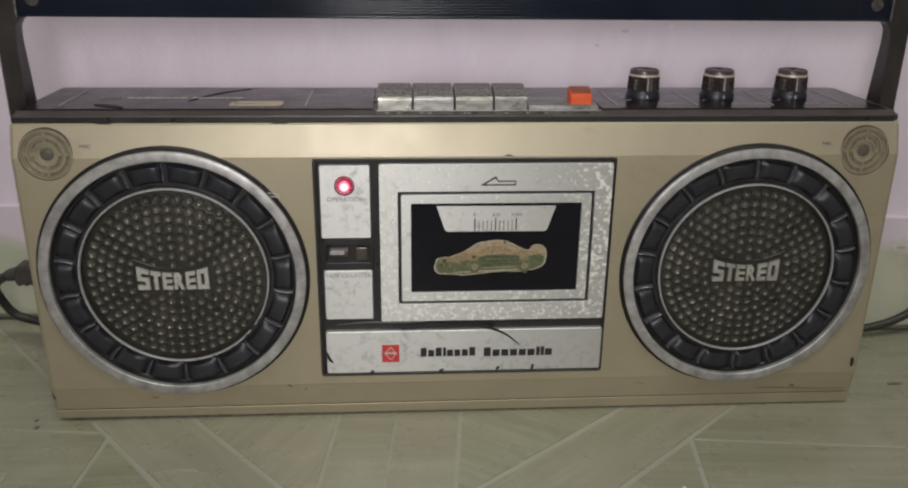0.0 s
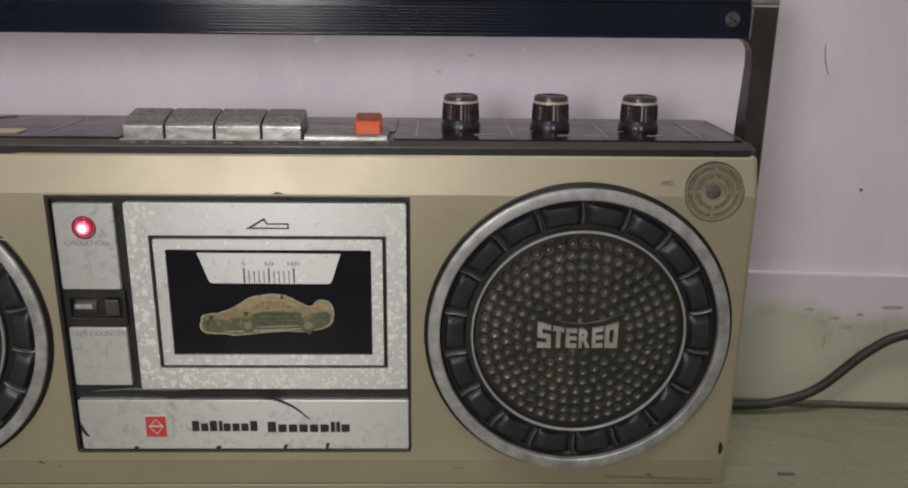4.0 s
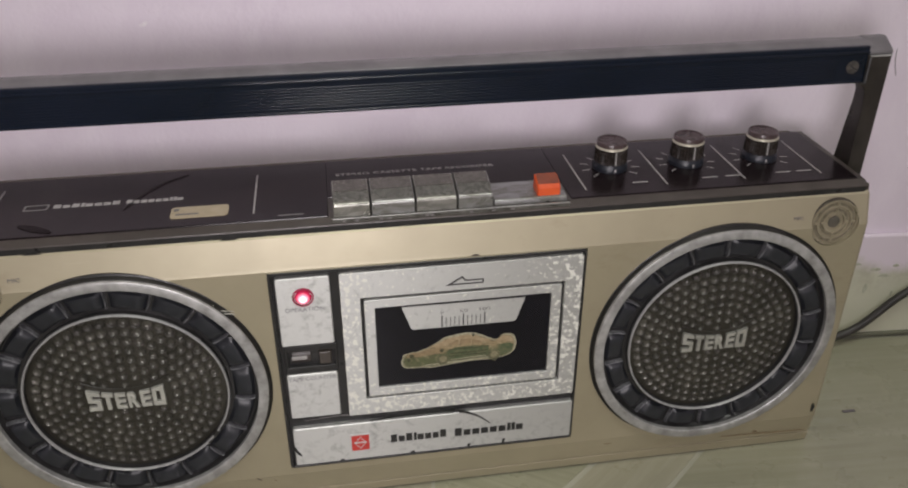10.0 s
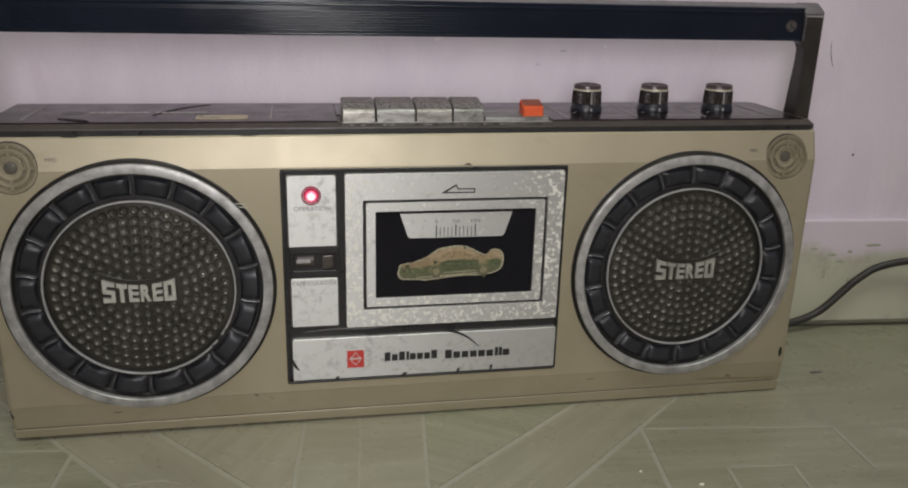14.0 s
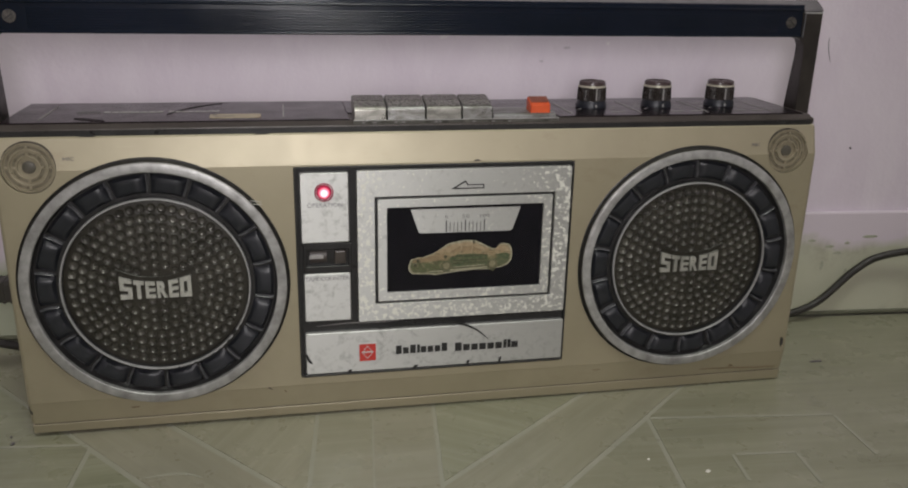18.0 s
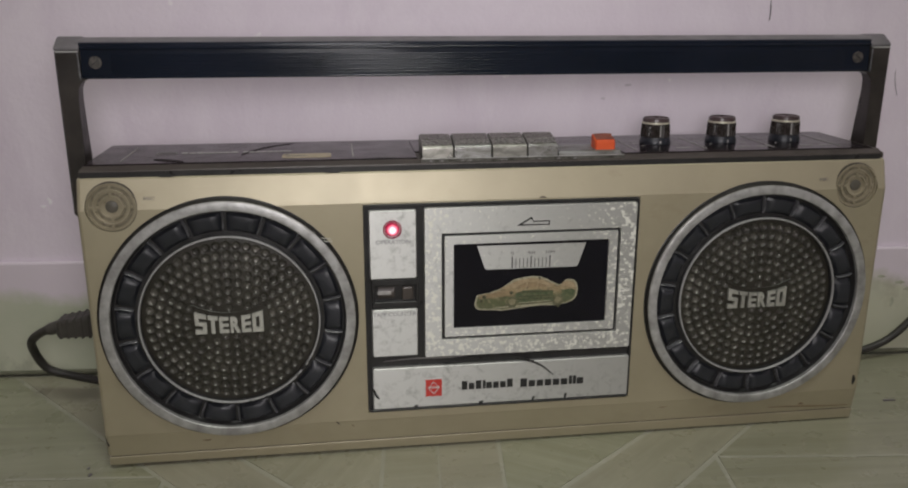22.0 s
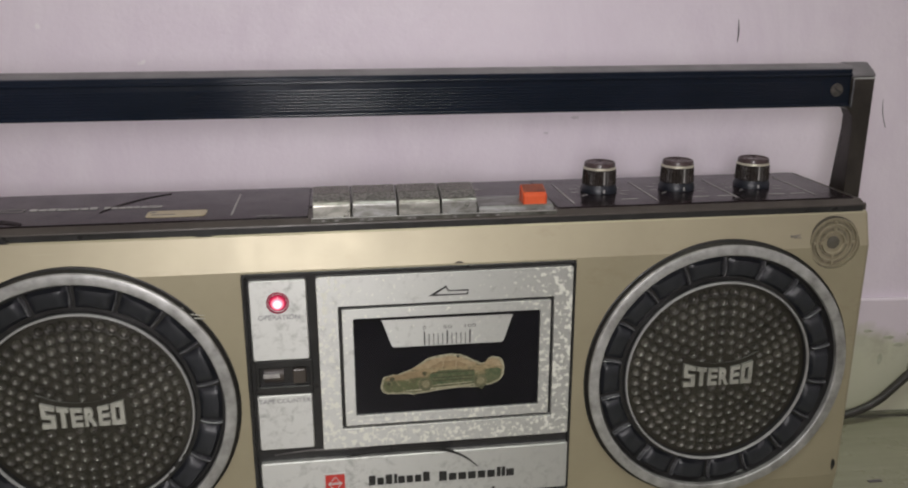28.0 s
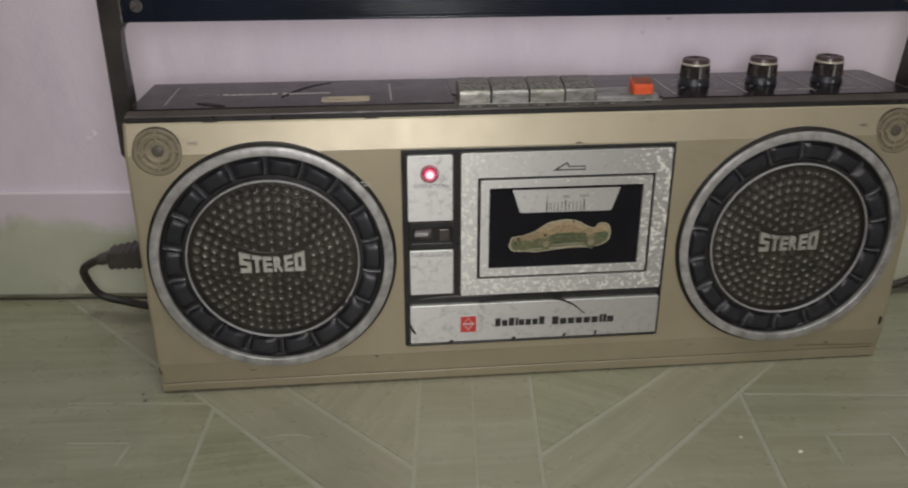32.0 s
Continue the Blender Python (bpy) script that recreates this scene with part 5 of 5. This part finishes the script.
grit.matrix_basis = pose(0.1146, -0.0777, -0.0016, 0, 0, 25)
tagged(grit, category="crumb", group="crumbs on the floor")
copy_thing(grit, pose(0.0914, -0.0635, -0.0016, 0, 0, -30) @ Matrix.Diagonal((0.6, 0.6, 0.6, 1)))
part("stain", boxed(0.2300, 0.2372, 0.0188, 0.0206, 0.0001, 0.0004), MARK, floor)
part("stain", boxed(-0.2050, -0.2035, -0.0035, -0.0010, 0.0001, 0.0004), MARK, floor)
part("stain", boxed(-0.2072, -0.2062, 0.0035, 0.0050, 0.0001, 0.0004), MARK, floor)


def floor_smear(points, wide):
    ob = scratch(points, wide, 0.0002, JOINT, floor, True)
    ob.name = "smear"
    return ob


floor_smear([(-0.139, -0.0415), (-0.129, -0.0400), (-0.121, -0.0411), (-0.114, -0.0448)], 0.0016)


def floor_line(*points):
    """Pale printed lines on the tiles, from point to point."""
    for p, q in zip(points, points[1:]):
        p, q = Vector(p), Vector(q)
        turn = math.degrees(math.atan2((q - p).y, (q - p).x))
        bm = boxed(0.0014, (q - p).length - 0.0002, -0.0009, 0.0009, 0.0, 0.00015)
        part("tile_line", moved(bm, pose(p.x, p.y, 0.0001, 0, 0, turn)), JOINT, floor)


floor_line((0.1065, -0.0272), (0.2055, -0.0389), (0.2033, -0.0773))
floor_line((0.1301, -0.0888), (0.1335, -0.0658), (0.1653, -0.0688), (0.1625, -0.0940))
floor_line((-0.2450, -0.0012), (-0.1728, -0.0084))
floor_line((-0.2348, -0.0362), (-0.2028, -0.0395), (-0.2057, -0.0572))


# ---- floor pieces: a strip square to the wall, slanting planks on both sides, long planks beyond ----
CELL = [[(-1.38, -2.38), (1.55, -2.38), (1.55, -0.0078), (-1.38, 0.2000)]]


def cut(cells, p, q):
    """Splits convex cells by the line through p and q: those left of it, those right of it."""
    a, b = Vector(p), Vector(q)
    n = Vector((-(b - a).y, (b - a).x)).normalized()
    sides = ([], [])
    for cell in cells:
        for s, out in ((1, sides[0]), (-1, sides[1])):
            poly = []
            for i, c in enumerate(cell):
                c, d = Vector(c), Vector(cell[(i + 1) % len(cell)])
                u, v = s * (c - a).dot(n), s * (d - a).dot(n)
                if u >= 0:
                    poly.append(tuple(c))
                if u * v < 0:
                    poly.append(tuple(c + (d - c) * (u / (u - v))))
            if len(poly) > 2:
                out.append(poly)
    return sides


def bands(cells, start, step, way):
    """Splits cells by parallel lines along way, each a step from the one before."""
    done, left = [], cells
    p = Vector(start)
    for i in range(40):
        q = p + Vector(way)
        hit, left = cut(left, p, q)
        done += hit
        p = p + Vector(step)
    return done + left


def shrink(cell, d):
    """Moves every edge of an anticlockwise convex cell inwards by d."""
    out = [tuple(c) for c in cell]
    for i, c in enumerate(cell):
        a, b = Vector(c), Vector(cell[(i + 1) % len(cell)])
        if (b - a).length < 1e-5:
            continue
        n = Vector((-(b - a).y, (b - a).x)).normalized() * d
        keep = cut([out], a + n, b + n)[0]
        if not keep:
            return None
        out = keep[0]
    return out


left, rest = cut(CELL, (-0.0692, -0.087), (-0.0605, 0.0))
strip, right = cut(rest, (-0.0117, -0.0926), (-0.0015, 0.0))
strips = cut(strip, (-0.0400, -0.080), (-0.0330, 0.0))
wedge, more = cut(left, (-0.0734, -0.0654), (-0.1210, -0.0102))[::-1]
slant, far_left = cut(more, (-0.1214, -0.0678), (-0.1706, -0.0091))[::-1]
far_left, wedge_low = cut(far_left, (-0.1720, -0.0640), (-0.1680, -0.0120))
wedge_2, more_2 = cut(right, (-0.0086, -0.0679), (0.0657, -0.0095))
slant_2, far_right = cut(more_2, (0.0481, -0.0762), (0.1016, -0.0303))
wedge_low_2, far_right = cut(far_right, (0.0980, -0.0900), (0.1060, -0.0340))
FLOOR_CELLS = [(c, 0, 0.0005) for side in strips for c in side]
FLOOR_CELLS += [(c, 62, 0.0015) for c in wedge] + [(c, -49, 0.0015) for c in slant] + [(c, 5, 0.0015) for c in wedge_low]
FLOOR_CELLS += [(c, -35, 0.0015) for c in wedge_2] + [(c, 40, 0.0015) for c in slant_2] + [(c, -5, 0.0015) for c in wedge_low_2]
FLOOR_CELLS += [(c, -3, 0.0010) for c in bands(far_left, (-0.2, 0.1850), (0, -0.0655), (-1, 0.05))]
FLOOR_CELLS += [(c, -3, 0.0010) for c in bands(far_right, (0.15, 0.1600), (0, -0.0655), (-1, 0.05))]
for cell, grain, gap_width in FLOOR_CELLS:
    cell = shrink(cell, gap_width)
    if not cell or len(cell) < 3:
        continue
    mid = Vector((sum(c[0] for c in cell) / len(cell), sum(c[1] for c in cell) / len(cell)))
    turn = Matrix.Rotation(-radians(grain), 2)
    bm = bmesh.new()
    upper = [bm.verts.new((*(turn @ (Vector(c) - mid)), 0.0)) for c in cell]
    lower = [bm.verts.new((v.co.x, v.co.y, -0.0010)) for v in upper]
    bm.faces.new(upper)
    for i in range(len(cell)):
        k = (i + 1) % len(cell)
        bm.faces.new((lower[i], lower[k], upper[k], upper[i]))
    piece = part("tile", bm, TILE, floor)
    piece.matrix_basis = pose(mid.x, mid.y, 0, 0, 0, grain)

print(len(bpy.data.objects), "objects")
